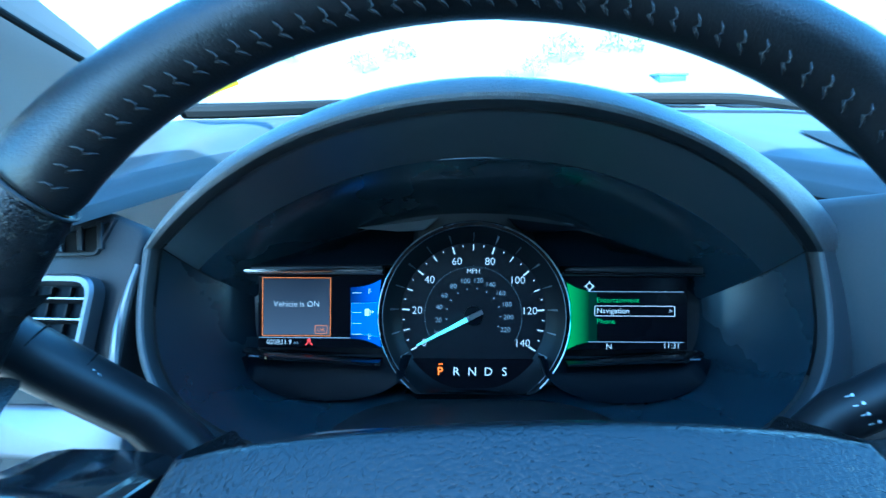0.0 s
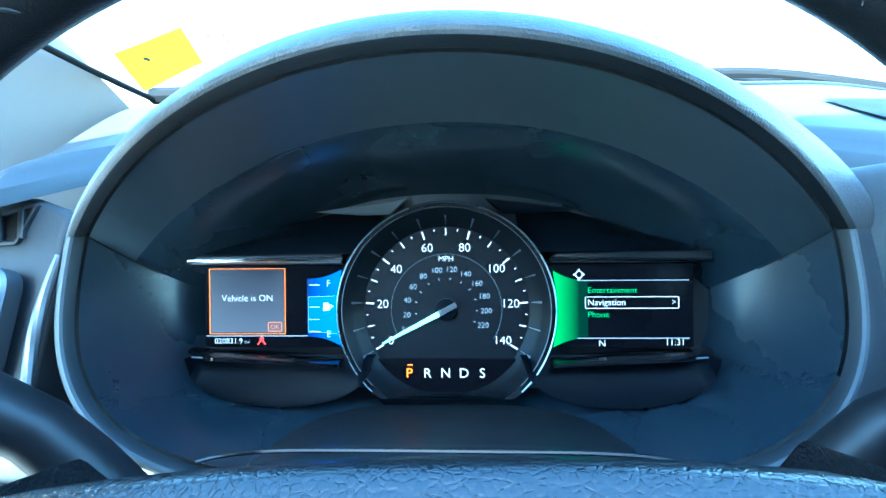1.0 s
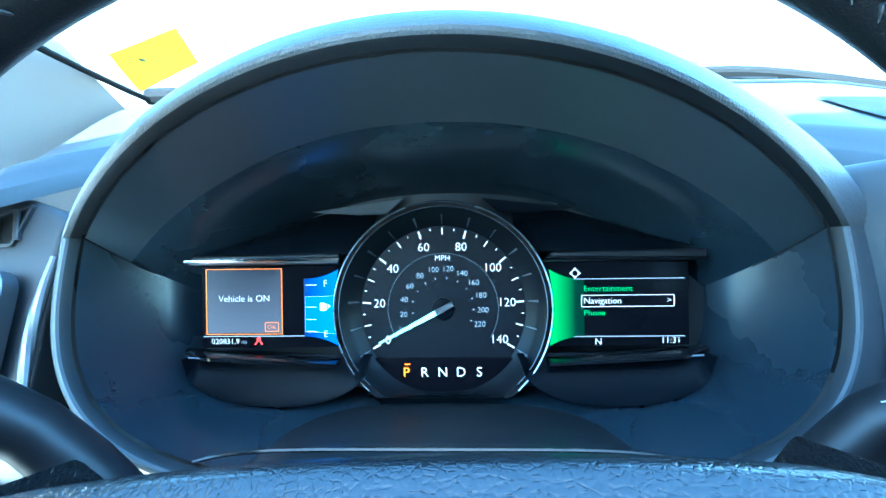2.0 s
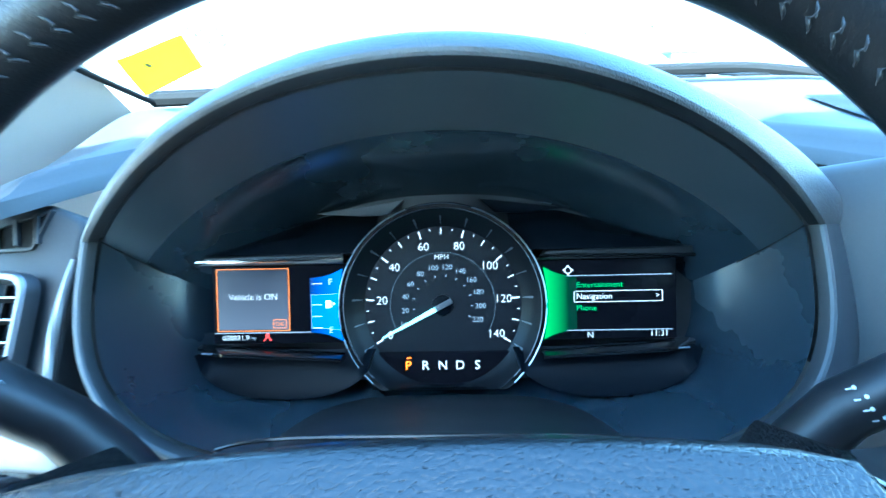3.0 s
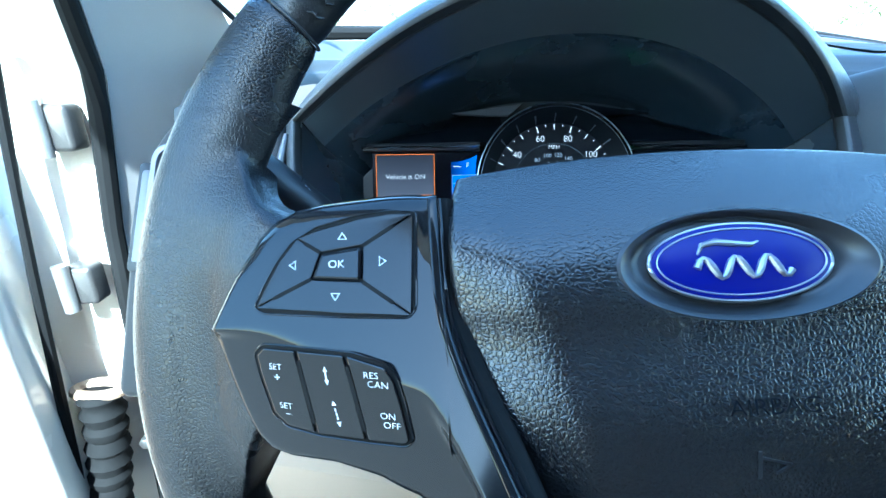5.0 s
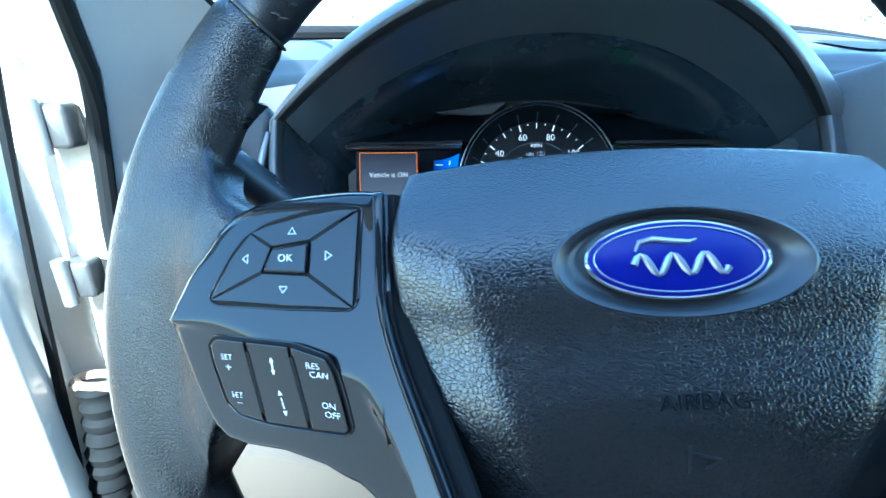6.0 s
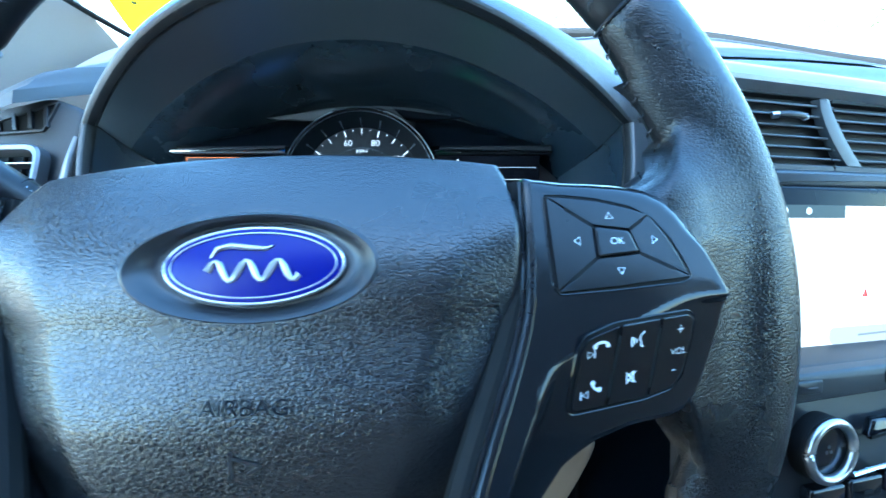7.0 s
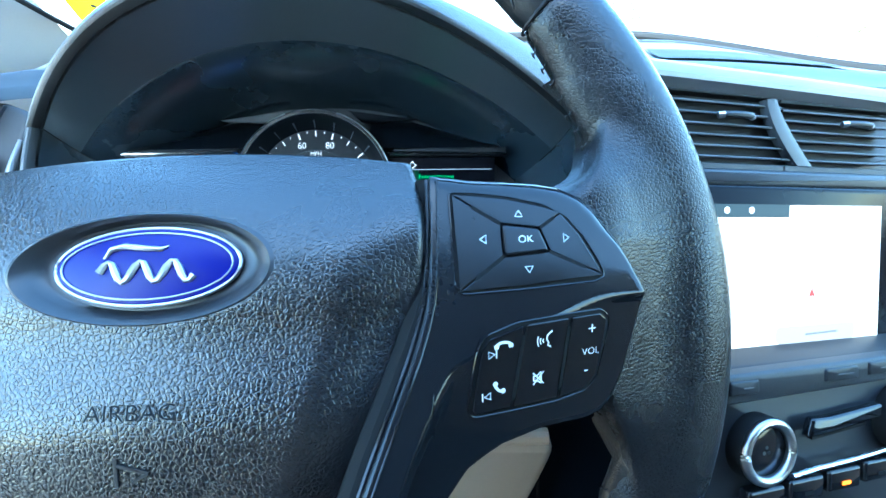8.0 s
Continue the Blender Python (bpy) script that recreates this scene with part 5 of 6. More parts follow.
# radio and climate controls
KNOBS = plane_at((0.250, 0.045, -0.086), 17, 0)
stack = thing("control_panel", "black radio and climate panel with a chrome-ringed knob", "control panel", base=KNOBS(0, 0, 0))
part("panel_body", plate(rounded(box2(-0.036, -0.16, 0.24, 0.0395), 0.006), KNOBS, -0.06, -0.004, 0.004), CONSOLE, stack, "matt dark panel")
part("panel_step", plate(rounded([(-0.034, 0.0235), (0.23, 0.0285), (0.23, 0.0400), (-0.034, 0.0385)], 0.003), KNOBS, -0.01, 0.002, 0.002), DASH_FINE, stack, "upper strip with small keys")
for s0, s1, r0 in ((-0.022, -0.004, 0.0320), (0.0390, 0.0625, 0.0332), (0.0700, 0.0935, 0.0340)):
    key = part("small_key", plate(rounded(box2(s0, r0 - 0.0035, s1, r0 + 0.0035), 0.0015), KNOBS, 0, 0.0030, 0.0010), CONSOLE, stack, "satin black key")
    part("key_mark", bar(bmesh.new(), (s0 + 0.008, r0), (s1 - 0.004, r0), 0.0006, KNOBS, 0.0028, 0.0032), MASK_GREY, key, "faint printed mark")


def knob(s, r, radius):
    prof = [(radius * 1.10, -0.004), (radius * 1.10, 0.0014), (radius * 1.08, 0.0034), (radius * 1.03, 0.0048), (radius * 0.98, 0.0052), (radius * 0.84, 0.0048)]
    k_ = part("knob", loft([[KNOBS(p.x, p.y, h) for p in circle(s, r, rr, 48)] for rr, h in prof]), RUBBER, stack, "black rotary knob")
    part("knob_ring", tube([KNOBS(p.x, p.y, 0.0052) for p in circle(s, r, radius * 0.95, 60)], 0.0024, 12, closed=True), RING, k_, "chrome knob ring")
    part("knob_face", plate(circle(s, r, radius * 0.88, 40), KNOBS, 0.001, 0.0040, 0.0006), PIANO, k_, "gloss black knob face")
    bm = bmesh.new()
    for j in range(3):
        prism(bm, circle(s + 0.0018 * math.sin(2.1 * j), r + 0.0018 * math.cos(2.1 * j), 0.0010, 8), KNOBS, 0.0039, 0.0043)
    part("knob_mark", bm, THREAD, k_, "grey symbol")


knob(-0.0005, 0.0005, 0.0150)
knob(0.1020, 0.0040, 0.0165)
part("slot_lip", plate(rounded([(0.0270, 0.0030), (0.0790, 0.0075), (0.0800, 0.0150), (0.0420, 0.0120), (0.0300, 0.0125)], 0.002), KNOBS, 0, 0.004, 0.0015), PIANO, stack, "gloss black lip of the disc slot")
part("slot", bar(bmesh.new(), (0.034, 0.0008), (0.072, 0.0040), 0.0016, KNOBS, -0.002, 0.0006), RUBBER, stack, "dark slot")
part("chrome_strip", tube([KNOBS(s, r, 0.003) for s, r in ((0.018, -0.0150), (0.034, -0.0135), (0.060, -0.0125), (0.115, -0.0080))], 0.0013, 8), SATIN, stack, "bright strip above the climate keys")
for k in range(5):
    s = -0.010 + 0.026 * k
    key = part("climate_key", plate(rounded(box2(s, -0.0300 + 0.0012 * k, s + 0.023, -0.0185 + 0.0012 * k), 0.002), KNOBS, -0.002, 0.004, 0.0015), PIANO, stack, "gloss black climate key")
    part("key_light", plate(box2(s + 0.009, -0.0268 + 0.0012 * k, s + 0.015, -0.0250 + 0.0012 * k), KNOBS, 0.003, 0.0043), ORANGE_GLOW if k in (2,) else RUBBER, key, "small amber light" if k == 2 else "unlit window")

# grille and dark panel on the dash beside the hood
def on_dash(x, t, h):
    return TO_CABIN @ (dash_top(x, t) + Vector((0, 0, h)))


grille = thing("defroster_grille", "dark slotted defroster grille along the windshield", "air vent", base=on_dash(0.36, 0.8, 0))
part("grille_groove", loft([[on_dash(0.16 + 0.60 * i / 60, t, h) for i in range(61)] for t, h in ((0.66, 0.0008), (0.665, 0.0026), (0.69, 0.0026), (0.695, 0.0008))], closed=False), PLASTIC, grille, "black groove strip")
for k in range(7):
    x = 0.205 + 0.075 * k
    part("grille_slot", plate(rounded(box2(x - 0.022, 0.775, x + 0.022, 0.875), 0.016, 5), on_dash, -0.001, 0.0022, 0.0006), RUBBER, grille, "dark oval slot")
speaker = thing("dash_speaker_cover", "flat black speaker cover set into the dash top", "speaker cover", base=TO_CABIN @ Vector((0.36, 0.30, 1.125)))
rings = []
for j in range(9):
    rings.append([TO_CABIN @ (dash_top(0.27 + 0.20 * i / 12 + 0.03 * j / 8, 0.16 + 0.24 * j / 8) + Vector((0, 0, 0.002))) for i in range(13)])
part("cover", loft(rings, closed=False), VENT, speaker, "fine black mesh cover")

# ---- stalks ----
def stalk(name, points, radii, label):
    ob = thing(name, label, "control stalk", base=points[-1])
    part("lever", tube(points, radii, 20), PLASTIC, ob, "matt black lever")
    return ob


signal = stalk("turn_signal_stalk", [Vector(p) for p in ((-0.2020, 0.052, 0.0660), (-0.1985, 0.0535, 0.0630), (-0.180, 0.062, 0.0470), (-0.150, 0.080, 0.0200), (-0.138, 0.086, 0.0040), (-0.124, 0.092, -0.0160))],
               [0.0085, 0.0108, 0.0118, 0.0115, 0.0120, 0.0120], "black turn signal stalk behind the wheel")
wiper = stalk("wiper_stalk", [Vector(p) for p in ((0.2050, 0.050, 0.0690), (0.2015, 0.0515, 0.0660), (0.180, 0.062, 0.0490), (0.150, 0.080, 0.0230), (0.138, 0.086, 0.0060), (0.124, 0.092, -0.0160))],
              [0.0080, 0.0100, 0.0106, 0.0108, 0.0110, 0.0110], "black wiper stalk with white printed symbols")
for ob, side, p, q in ((signal, -1, Vector((-0.1985, 0.0535, 0.0630)), Vector((-0.150, 0.080, 0.0200))), (wiper, 1, Vector((0.2015, 0.0515, 0.0660)), Vector((0.150, 0.080, 0.0230)))):
    d = (q - p).normalized()
    for f in (0.25, 0.55):
        c = p.lerp(q, f)
        x = d.cross(Vector((0, 0, 1))).normalized()
        y = x.cross(d)
        part("joint", tube([c + (x * math.cos(t) + y * math.sin(t)) * 0.0119 for t in [2 * math.pi * k / 32 for k in range(32)]], 0.0004, 6, closed=True), RUBBER, ob, "thin joint line")
    n = (Vector((0, -1, 0.55)) - d * Vector((0, -1, 0.55)).dot(d)).normalized()
    across = d.cross(n)
    o = p.lerp(q, 0.62 if side < 0 else 0.90)
    def on_stalk(s, r, h, o=o, d=d, n=n, across=across):
        return o + d * s + across * r + n * (0.0118 + h - 0.5 * (r / 0.0118) ** 2 * 0.0118)
    bm = bmesh.new()
    for k in range(4):
        prism(bm, circle(-0.002 + 0.0012 * (k % 2), -0.006 + 0.0040 * k, 0.0007, 8), on_stalk, 0, 0.0003)
        bar(bm, (0.000, -0.006 + 0.0040 * k), (0.0018, -0.0055 + 0.0040 * k), 0.0004, on_stalk, 0, 0.0003)
    part("stalk_marks", bm, LEGEND, ob, "white printed symbols")

# steering column shroud under the wheel
column = thing("column_shroud", "black steering column shroud behind the wheel", "steering column", base=(0, 0.1, -0.04))
rings = []
for v0, half, top, foot in ((0.052, 0.066, 0.016, -0.085), (0.055, 0.074, 0.0205, -0.09), (0.060, 0.079, 0.0222, -0.092), (0.068, 0.083, 0.0205, -0.095), (0.10, 0.094, 0.008, -0.10), (0.15, 0.098, 0.000, -0.10), (0.20, 0.10, -0.004, -0.11)):
    rings.append([Vector((half * math.copysign(abs(math.cos(a)) ** 0.5, math.cos(a)), v0, (top + foot) / 2 + (top - foot) / 2 * math.copysign(abs(math.sin(a)) ** 0.5, math.sin(a)))) for a in [2 * math.pi * k / 48 for k in range(48)]])
part("shroud_body", loft(rings, caps=True), SHROUD, column, "matt black shroud")
part("shroud_seam", tube([Vector((-0.0785 + 0.157 * k / 30, 0.0598, 0.0222 - 0.0040 * (abs(k - 15) / 15) ** 6)) for k in range(31)], 0.0007, 6), PIANO, column, "gloss edge along the shroud")
lower_dash = thing("lower_dash_panel", "black lower dash panel beside the footwell", "dash panel", base=(0.12, 0.24, -0.25))
part("panel_skin", plate(rounded(box2(0.04, -0.52, 0.34, -0.115), 0.02), lambda s, r, h: Vector((s, 0.20 - 0.12 * (s - 0.12) - h, r)), -0.02, 0.0, 0.006), POD, lower_dash, "matt black panel")
part("panel_edge", tube([Vector((0.05 + 0.28 * k / 20, 0.198 - 0.12 * (0.05 + 0.28 * k / 20 - 0.12), -0.118)) for k in range(21)], 0.004, 8), SHROUD, lower_dash, "rounded upper edge")
part("panel_seam", tube([Vector((0.17, 0.193 - 0.0, -0.125 - 0.37 * k / 20)) for k in range(21)], 0.0012, 6), RUBBER, lower_dash, "dark panel seam")


# ---- cabin ----
def quad_sheet(name, corners, mat, label, steps=12, thick=0.0, bend=None, kind="structure"):
    """A sheet between four world corners (near left, near right, far right, far left), bent by bend(s, t)."""
    a, b, c, d = [Vector(p) for p in corners]
    rings = []
    for j in range(steps + 1):
        t = j / steps
        row = []
        for i in range(steps + 1):
            s = i / steps
            p = a.lerp(b, s).lerp(d.lerp(c, s), t)
            if bend:
                p = p + bend(s, t)
            row.append(p)
        rings.append(row)
    bm = loft(rings, closed=False)
    if thick:
        geo = bmesh.ops.extrude_face_region(bm, geom=bm.faces[:])
        nrm = (b - a).cross(d - a).normalized()
        bmesh.ops.translate(bm, verts=[g for g in geo["geom"] if isinstance(g, bmesh.types.BMVert)], vec=nrm * thick)
    bmesh.ops.recalc_face_normals(bm, faces=bm.faces)
    me = bpy.data.meshes.new(name)
    bm.to_mesh(me)
    bm.free()
    me.materials.append(mat)
    me.shade_smooth()
    ob = new(name, me)
    return tagged(ob, label, name.split("_")[0] if kind != "structure" else "", kind=kind)


ROOF_Z = 1.54
# windshield: from the dash's far edge up to the front of the roof
def head(x):
    return Vector((x, -0.37 + 0.05 * smooth(-0.35, 0.2, x) - 0.05 * smooth(0.6, 1.22, x), ROOF_Z - 0.01))


def shield(x, t):
    p = shield_foot(x).lerp(head(x), t)
    return p + Vector((0, 0.0, -0.045 * math.sin(math.pi * t) * (1 - t)))


rows_ = []
for j in range(21):
    rows_.append([shield(-0.30 - 0.04 * j / 20 + (1.46 + 0.04 * j / 20) * i / 40, j / 20) for i in range(41)])
bm = loft(rows_, closed=False)
me = bpy.data.meshes.new("windshield")
bm.to_mesh(me)
bm.free()
me.materials.append(GLASS)
me.shade_smooth()
windshield = tagged(new("windshield", me), "clear curved windshield", "windshield", kind="structure")
windshield.visible_shadow = False

# black rubber edge along the foot of the windshield
seal = ground_thing("windshield_seal", "black rubber seal along the foot of the windshield", "seal", base=shield_foot(0.3))
part("seal_strip", tube([shield_foot(-0.30 + 1.46 * k / 60) + Vector((0, -0.004, 0.003)) for k in range(61)], 0.0080, 8), RUBBER, seal, "black rubber strip")
edge = ground_thing("windshield_side_seal", "thin black seal along the windshield's side", "seal", base=shield(-0.30, 0.3))
part("seal_strip", tube([shield(-0.296 - 0.04 * k / 30, k / 30) + Vector((0.0, -0.003, -0.002)) for k in range(31)], 0.0028, 8), RUBBER, edge, "black rubber strip")

# front pillar trim: from the windshield's side over a ridge to the door seal
pillar = ground_thing("pillar_trim", "pale grey moulded trim of the windshield pillar", "pillar trim", base=(-0.345, 0.34, 1.0))
PILLAR = [  # height, then x and y of the glass edge, the ridge and the seal
    (0.55, -0.340, 0.42, -0.400, 0.36, -0.440, 0.30), (0.95, -0.322, 0.42, -0.375, 0.34, -0.402, 0.285),
    (1.09, -0.302, 0.43, -0.347, 0.335, -0.376, 0.275), (1.18, -0.304, 0.33, -0.346, 0.270, -0.360, 0.235),
    (1.30, -0.316, 0.12, -0.346, 0.075, -0.350, 0.040), (1.42, -0.328, -0.13, -0.350, -0.17, -0.352, -0.20), (1.56, -0.340, -0.39, -0.355, -0.42, -0.355, -0.45)]


def pillar_at(z, s):
    """Across the pillar at the height z: s = 0 at the glass, 1 at the seal."""
    for lo, hi in zip(PILLAR, PILLAR[1:]):
        if z <= hi[0]:
            break
    t = min(max((z - lo[0]) / (hi[0] - lo[0]), 0), 1)
    ax, ay, rx, ry, bx, by = [p + (q - p) * t for p, q in zip(lo[1:], hi[1:])]
    a, r, b = Vector((ax, ay)), Vector((rx, ry)), Vector((bx, by))
    ctrl = r * 1.6 - (a + b) * 0.3
    q = a * (1 - s) ** 2 + ctrl * 2 * s * (1 - s) + b * s * s
    return Vector((q.x, q.y, z))


part("trim_body", loft([[pillar_at(0.55 + 1.01 * k / 60, i / 24) for i in range(25)] for k in range(61)], closed=False), GREY_TRIM, pillar, "pale grey moulded skin")

# sale sticker inside the glass
stick = ground_thing("paper_sticker", "bright yellow paper sticker on the windshield", "sticker", base=shield(-0.27, 0.1))
def on_glass(s, t, h):
    return shield(s, t) + Vector((0, -0.008 - h, -0.006 - h))
corner = [(-0.256, 0.138), (-0.198, 0.182), (-0.210, 0.116), (-0.280, 0.048)]
rings = []
for j in range(9):
    row = []
    for i in range(9):
        s, t = i / 8, j / 8
        p = Vector(corner[0]).lerp(Vector(corner[1]), s).lerp(Vector(corner[3]).lerp(Vector(corner[2]), s), t)
        row.append(on_glass(p.x, p.y, 0.0006 * math.sin(5 * s) ))
    rings.append(row)
part("paper", loft(rings, closed=False), STICKER, stick, "yellow paper")
part("ink_mark", plate(circle(-0.2400, 0.128, 0.0018, 8, squash=2), on_glass, 0.0005, 0.0011), INK, stick, "small dark mark")

# body beside the driver: hinge pillar, door seal, open door
jamb = ground_thing("hinge_pillar", "white painted hinge pillar of the open driver door", "car body", base=(-0.44, 0.27, 0.3))
part("pillar_skin", loft([[Vector((p.x - 0.085 * i / 8, p.y + 0.010 - 0.030 * (i / 8), z)) for i in range(9)] for z, p in [(0.40 + 1.16 * k / 40, pillar_at(0.40 + 1.16 * k / 40, 1.0)) for k in range(41)]], closed=False), PAINT, jamb, "white painted jamb")
part("door_seal", tube([pillar_at(0.40 + 1.16 * k / 40, 1.0) + Vector((-0.008, -0.004, 0)) for k in range(41)], 0.0085, 10), RUBBER, jamb, "dark rubber door seal")
for x, z in ((-0.420, 1.050), (-0.440, 0.90)):
    hinge = part("hinge", plate(rounded(box2(x - 0.014, z - 0.020, x + 0.014, z + 0.020), 0.006), lambda s, r, h: Vector((s, 0.275 - h, r)), 0, 0.020, 0.004), DARK_STEEL, jamb, "dark steel door hinge")
    part("hinge_pin", tube([Vector((x - 0.010, 0.252, z - 0.024)), Vector((x - 0.010, 0.252, z + 0.024))], 0.007, 12), STEEL, hinge, "hinge pin")
part("boot_collar", tube([Vector((-0.450 + 0.024 * math.cos(t), 0.252 + 0.012 * math.sin(t), 0.782)) for t in [2 * math.pi * k / 24 for k in range(24)]], 0.006, 8, closed=True), BEIGE, jamb, "cream collar of the cable boot")
folds = [Vector((-0.450 - 0.030 * (k / 30) ** 1.5, 0.252 - 0.01 * k / 30, 0.782 - 0.19 * k / 30)) for k in range(31)]
part("cable_boot", tube(folds, [0.020 + 0.0025 * math.sin(k * 1.9) for k in range(31)], 14), RUBBER, jamb, "black folded rubber cable boot")
part("jamb_bolt", plate(circle(-0.425, 0.70, 0.008, 6), lambda s, r, h: Vector((s, 0.268 - h, r)), 0, 0.010, 0.002), DARK_STEEL, jamb, "dark bolt")
door = ground_thing("car_door", "open white driver door with dark seals", "car door", base=(-0.50, 0.24, 0.35))
def on_door(s, r, h):
    a = radians(200)
    way_ = Vector((math.cos(a), math.sin(a), 0))
    nn = Vector((way_.y, -way_.x, 0))
    return Vector((-0.482, 0.235, 0)) + way_ * s + Vector((0, 0, r)) + nn * (-h)
part("door_skin", plate(rounded(box2(0.0, 0.35, 0.95, 1.10), 0.03), on_door, -0.06, 0.05, 0.012), PAINT, door, "white painted door")
seal_line = [Vector((-0.432, 0.235, 1.12)), Vector((-0.440, 0.236, 1.08)), Vector((-0.452, 0.236, 1.00)), Vector((-0.462, 0.235, 0.92)), Vector((-0.474, 0.233, 0.80)), Vector((-0.492, 0.230, 0.62)), Vector((-0.505, 0.228, 0.45))]
part("door_seal", tube(seal_line, [0.0045, 0.0050, 0.0040, 0.0045, 0.0050, 0.0055, 0.0055], 8), RUBBER, door, "dark rubber seal")
for p, q in (((0.03, 1.09), (0.42, 1.50)), ((0.42, 1.50), (0.93, 1.52)), ((0.93, 1.52), (0.93, 1.09))):
    part("window_frame", tube([on_door(p[0] + (q[0] - p[0]) * k / 8, p[1] + (q[1] - p[1]) * k / 8, 0.0) for k in range(9)], 0.016, 10), RUBBER, door, "black window frame")
pane = part("window_pane", plate([(0.05, 1.08), (0.92, 1.08), (0.92, 1.51), (0.43, 1.49)], on_door, -0.002, 0.002), GLASS, door, "clear door glass", smooth=False)
pane.visible_shadow = False
part("door_panel", plate(rounded(box2(0.14, 0.42, 0.90, 1.06), 0.03), on_door, 0.03, 0.085, 0.012), BEIGE, door, "beige door lining")

# knee panel, floor, pedals
knee = ground_thing("knee_panel", "beige plastic knee panel below the steering column", "dash panel", base=(0.0, 0.10, 0.81))
def on_knee(s, r, h):
    return Vector((s, 0.105 - 0.25 * (0.846 - r) - h + 0.10 * (s + 0.05) ** 2, r))
shape = rounded([(-0.290, 0.846), (-0.262, 0.812), (-0.215, 0.786), (-0.140, 0.772), (0.040, 0.752), (0.135, 0.765), (0.164, 0.815), (0.178, 0.846)], 0.02, 6)
part("panel_skin", plate(shape, on_knee, -0.012, 0.006, 0.006), BEIGE, knee, "beige moulded skin")
part("panel_fold", tube([on_knee(-0.28 + 0.45 * i / 24, 0.8475, 0.0) for i in range(25)], 0.006, 10), BEIGE, knee, "rounded upper fold")

brake = ground_thing("brake_pedal", "grey brake pedal on a steel arm in the footwell", "pedal", base=(-0.10, 0.40, 0.56))
part("pedal_arm", tube([Vector((-0.12, 0.50, 0.86)), Vector((-0.13, 0.46, 0.74)), Vector((-0.12, 0.40, 0.60)), Vector((-0.10, 0.385, 0.57))], 0.009, 10), STEEL, brake, "painted steel arm")
part("pedal_pad", plate(rounded(box2(-0.15, 0.535, -0.05, 0.600), 0.01), lambda s, r, h: Vector((s, 0.385 + 0.4 * (r - 0.565) - h, r)), -0.004, 0.008, 0.003), RUBBER, brake, "ribbed rubber pad")
gas = ground_thing("accelerator_pedal", "slim dark accelerator pedal in the footwell", "pedal", base=(0.07, 0.42, 0.53))
part("pedal_arm", tube([Vector((0.07, 0.50, 0.80)), Vector((0.07, 0.46, 0.70)), Vector((0.07, 0.43, 0.60))], 0.007, 10), STEEL, gas, "painted steel arm")
part("pedal_pad", plate(rounded(box2(0.045, 0.47, 0.10, 0.62), 0.008), lambda s, r, h: Vector((s, 0.41 + 0.35 * (r - 0.54) - h, r)), -0.004, 0.008, 0.003), RUBBER, gas, "ribbed rubber pad")
kick = ground_thing("kick_panel", "grey plastic kick panel at the side of the footwell", "trim panel", base=(-0.40, 0.40, 0.46))
part("panel_skin", loft([[Vector((-0.405 + 0.02 * math.sin(3 * j / 10), 0.24 + 0.28 * i / 10, 0.46 + 0.36 * j / 10)) for i in range(11)] for j in range(11)], closed=False), GREY_TRIM, kick, "grey moulded skin")
part("panel_ridge", tube([Vector((-0.392, 0.27 + 0.2 * k / 10, 0.50 + 0.26 * k / 10)) for k in range(11)], 0.008, 8), DARK_STEEL, kick, "dark cable along the panel")

floor_ = quad_sheet("floor", [(-0.50, -1.6, 0.42), (1.2, -1.6, 0.42), (1.2, 0.7, 0.46), (-0.50, 0.7, 0.46)], CARPET, "dark carpeted cabin floor", thick=-0.03)
firewall = quad_sheet("wall_front", [(-0.50, 0.52, 0.42), (1.2, 0.52, 0.42), (1.2, 0.60, 1.09), (-0.50, 0.60, 1.09)], CARPET, "dark firewall below the dash", thick=0.03)
ceiling = quad_sheet("ceiling", [(-0.36, -1.8, ROOF_Z), (1.22, -1.8, ROOF_Z), (1.22, -0.31, ROOF_Z), (-0.36, -0.36, ROOF_Z)], HEADLINER, "unseen cloth headliner, darkened to dim its reflection", thick=0.03)
wall_back = quad_sheet("wall_back", [(-0.46, -1.8, 0.42), (1.22, -1.8, 0.42), (1.22, -1.8, ROOF_Z), (-0.46, -1.8, ROOF_Z)], CARPET, "plain dark rear of the cabin", thick=0.03)
# unseen far side; the low sill is set to let more light onto the right grip
wall_right = quad_sheet("wall_right", [(1.22, -1.8, 0.42), (1.22, 0.7, 0.42), (1.22, 0.7, 0.98), (1.22, -1.8, 0.98)], BEIGE, "beige lining of the far door", thick=-0.03)
# unseen wall and pane, brought forward to keep sky reflections off the airbag cover
wall_left = quad_sheet("wall_left", [(-0.46, -1.8, 0.42), (-0.46, -0.64, 0.42), (-0.46, -0.64, 1.05), (-0.46, -1.8, 1.05)], CARPET, "unseen dark wall by the rear door that blocks the sky", thick=0.03)

wall_left_window = quad_sheet("window_1", [(-0.46, -1.8, 1.05), (-0.46, -0.64, 1.05), (-0.37, -0.64, ROOF_Z), (-0.37, -1.8, ROOF_Z)], PRIVACY, "unseen dark pane above the left wall that blocks the sky", thick=0.004)
wall_right_window = quad_sheet("window_2", [(1.22, -1.8, 0.98), (1.22, -0.80, 0.98), (1.20, -0.80, ROOF_Z), (1.20, -1.8, ROOF_Z)], PRIVACY, "dark privacy glass of the far rear door", thick=-0.004)

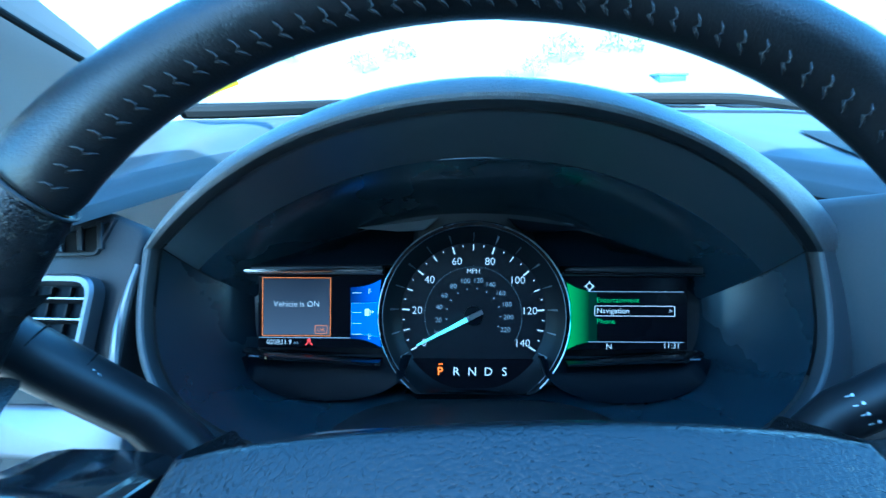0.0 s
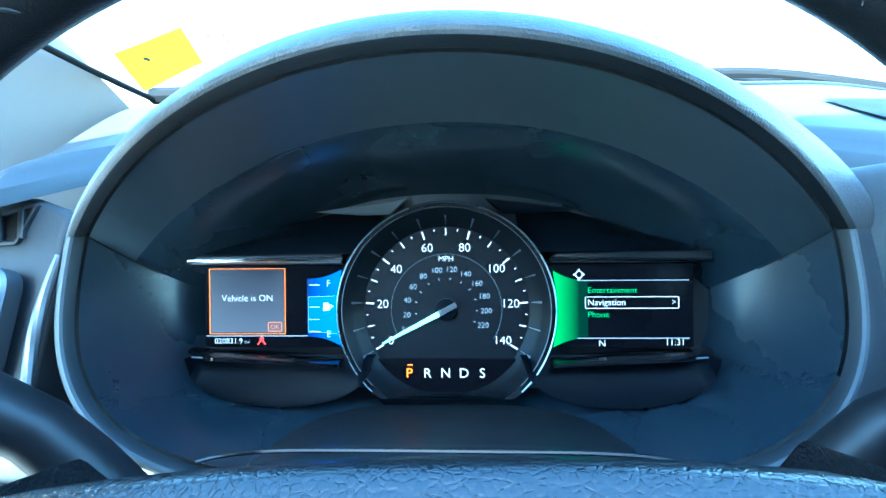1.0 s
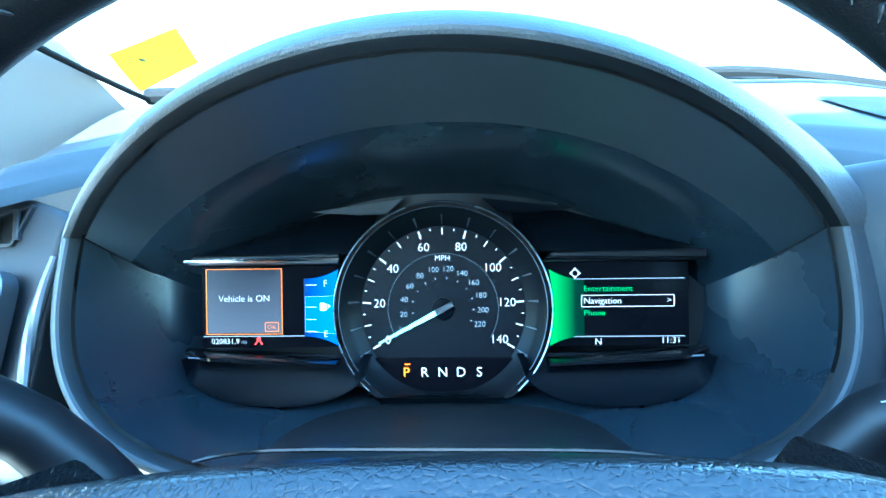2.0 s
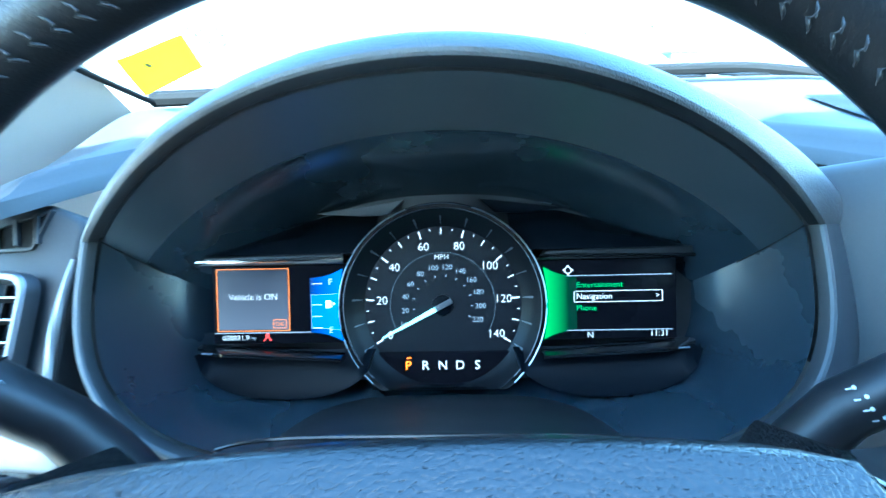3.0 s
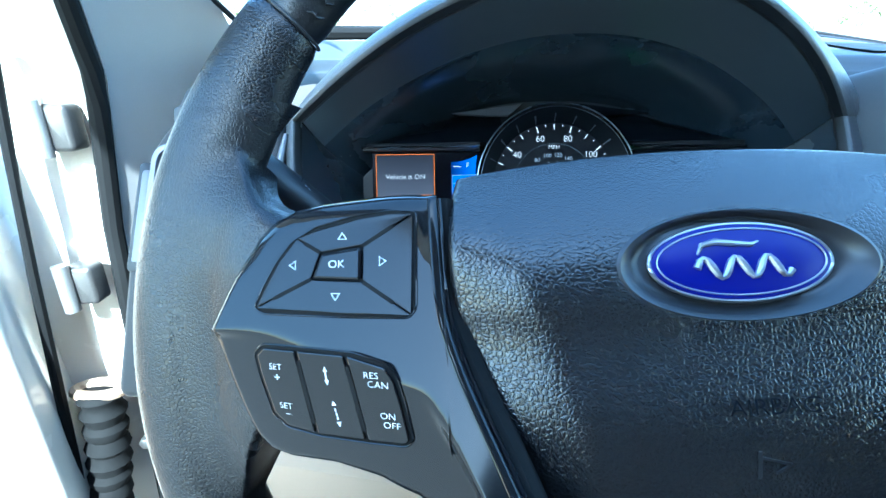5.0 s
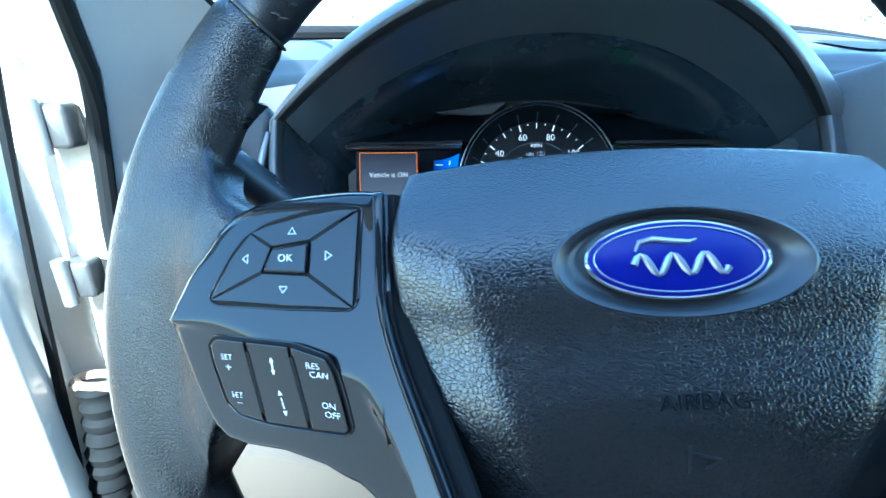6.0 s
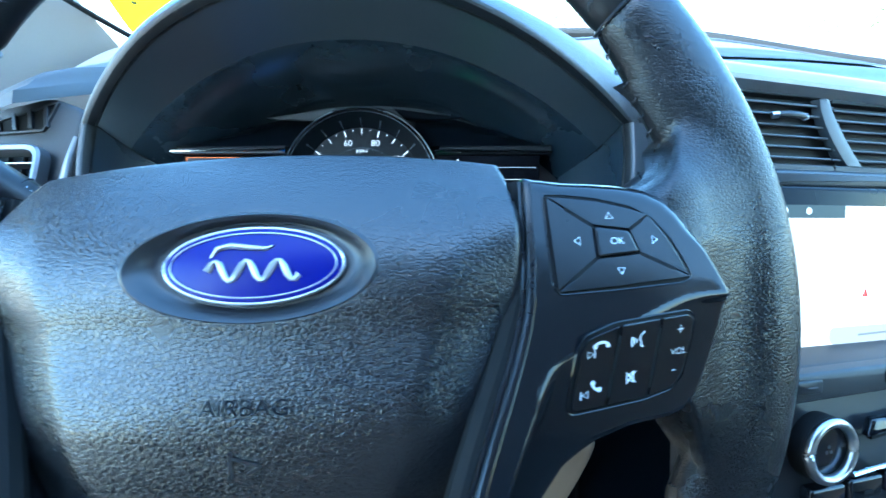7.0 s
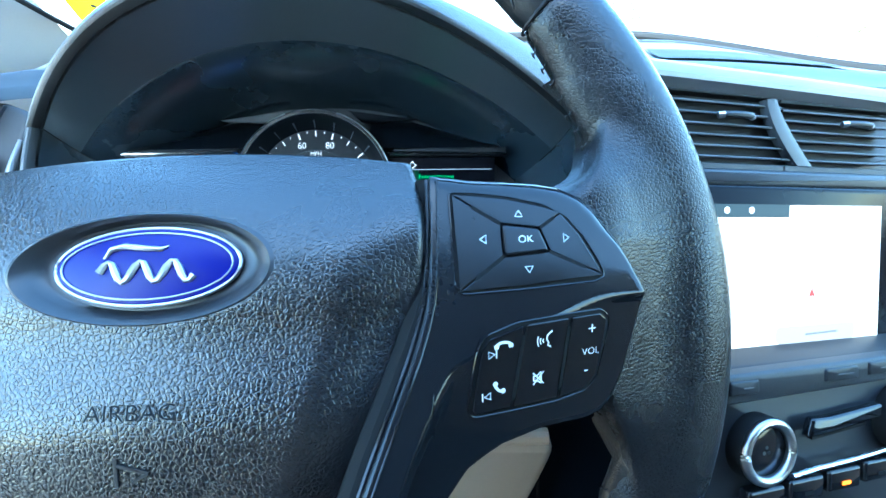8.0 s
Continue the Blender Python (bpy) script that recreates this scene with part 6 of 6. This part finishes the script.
# unseen driver seat behind the camera, added as a warm reflector for the wheel
seat = ground_thing("driver_seat", "unseen driver seat, brown to warm the reflections", "seat", base=(0.0, -0.5, 0.5))
def cushion(cx, cy, cz, sx, sy, sz, lean):
    rings = []
    for k in range(13):
        t = math.pi * k / 12
        rr, zz = max(math.sin(t), 0.001) ** 0.35, -math.cos(t)
        ring = []
        for i in range(32):
            a = 2 * math.pi * i / 32
            x, y = math.copysign(abs(math.cos(a)) ** 0.5, math.cos(a)), math.copysign(abs(math.sin(a)) ** 0.5, math.sin(a))
            ring.append(Vector((cx + sx * x * rr, cy + sy * y * rr - lean * zz * sz, cz + sz * math.copysign(abs(zz) ** 0.6, zz))))
        rings.append(ring)
    return loft(rings, caps=True)
part("seat_cushion", cushion(0.0, -0.45, 0.66, 0.26, 0.24, 0.08, 0.0), SEAT, seat, "brown leather cushion")
part("backrest", cushion(0.0, -0.74, 1.02, 0.26, 0.08, 0.32, 0.25), SEAT, seat, "brown leather backrest")
part("headrest", cushion(0.0, -0.86, 1.42, 0.13, 0.05, 0.09, 0.1), SEAT, seat, "brown leather headrest")

# ---- outside ----
EARTH = material("dry_earth", (0.19, 0.175, 0.15), 0.9, grain=0.002, size=0.02, vary=0.12)
LEAF = material("dry_leaves", (0.16, 0.19, 0.06), 0.7, vary=0.4)
ground = quad_sheet("ground", [(-900, -900, 0), (900, -900, 0), (900, 900, 0), (-900, 900, 0)], EARTH, "sunlit dry earth lot reaching the horizon", steps=4)

bank_rows = []
for j in range(31):
    y = 8 + 52 * j / 30
    bank_rows.append([Vector((x, y, -0.05 + 5.5 * smooth(8, 32, y) + 0.25 * math.sin(0.9 * x + 0.3 * j) * smooth(8, 16, y))) for x in [-60 + 120 * i / 80 for i in range(81)]])
bank_bm = loft(bank_rows, closed=False)
bank_me = bpy.data.meshes.new("ground_bank")
bank_bm.to_mesh(bank_me)
bank_bm.free()
bank_me.materials.append(EARTH)
bank_me.shade_smooth()
tagged(new("ground_bank", bank_me), "sunlit dry earth bank rising beyond the lot", kind="structure")

rng = random.Random(7)


def bush(x, y, r):
    """A low dry shrub: a few stems and many small leaves."""
    z = -0.05 + 5.5 * smooth(8, 32, y) - 0.1
    ob = ground_thing("scrub_bush", "pale sunlit dry shrub on the earth bank", "bush", base=(x, y, z), group="shrubs on the bank")
    stems = [tube([Vector((x, y, z)), Vector((x + 0.3 * r * math.cos(k * 2.1), y + 0.3 * r * math.sin(k * 2.1), z + 0.5 * r)), Vector((x + 0.7 * r * math.cos(k * 2.1), y + 0.7 * r * math.sin(k * 2.1), z + 1.1 * r))], [0.03, 0.02, 0.008], 5) for k in range(3)]
    part("stems", join(*stems), EARTH, ob, "thin dry stems")
    bm = bmesh.new()
    for k in range(220):
        a, b, d = rng.uniform(0, 2 * math.pi), rng.uniform(0.0, 1.0), rng.uniform(0.35, 1.0) ** 0.5
        c = Vector((x + r * d * math.cos(a) * math.sqrt(1 - b * b), y + r * d * math.sin(a) * math.sqrt(1 - b * b), z + 0.25 * r + 1.0 * r * b * d))
        p = Vector((rng.uniform(-1, 1), rng.uniform(-1, 1), rng.uniform(-1, 1))).normalized() * rng.uniform(0.05, 0.11) * r
        q = p.cross(Vector((rng.uniform(-1, 1), rng.uniform(-1, 1), rng.uniform(-1, 1)))).normalized() * p.length * 0.5
        bm.faces.new([bm.verts.new(c - p), bm.verts.new(c + q), bm.verts.new(c + p), bm.verts.new(c - q)])
    part("crown", bm, LEAF, ob, "small pale leaves", smooth=False)


for x, y, r in ((-2.0, 19.5, 0.75), (-3.2, 18.5, 0.6), (3.0, 18.0, 0.55), (4.3, 19.5, 0.9), (2.0, 17.0, 0.4), (6.6, 20.0, 1.0), (-6.5, 19.0, 0.8), (12.5, 17.5, 0.7), (15.5, 18.5, 0.9), (-10.0, 20.0, 1.1)):
    bush(x, y, r)
# plain block put in for a small blue patch of unknown nature
crate = ground_thing("blue_block", "pale blue block standing in for an unidentified blue patch", "crate", base=(7.3, 16.6, 1.6))
part("block_body", plate(rounded(box2(6.75, 1.62, 7.60, 1.88), 0.05), lambda s, r, h: Vector((s, 16.6 - h, r)), -0.35, 0.35, 0.03), material("blue_block_body", (0.12, 0.22, 0.32), 0.5), crate, "pale blue block body")
part("block_rim", plate(rounded(box2(6.70, 1.86, 7.65, 1.93), 0.02), lambda s, r, h: Vector((s, 16.6 - h, r)), -0.39, 0.39, 0.01), material("blue_block_rim", (0.15, 0.25, 0.34), 0.5), crate, "blue block rim")
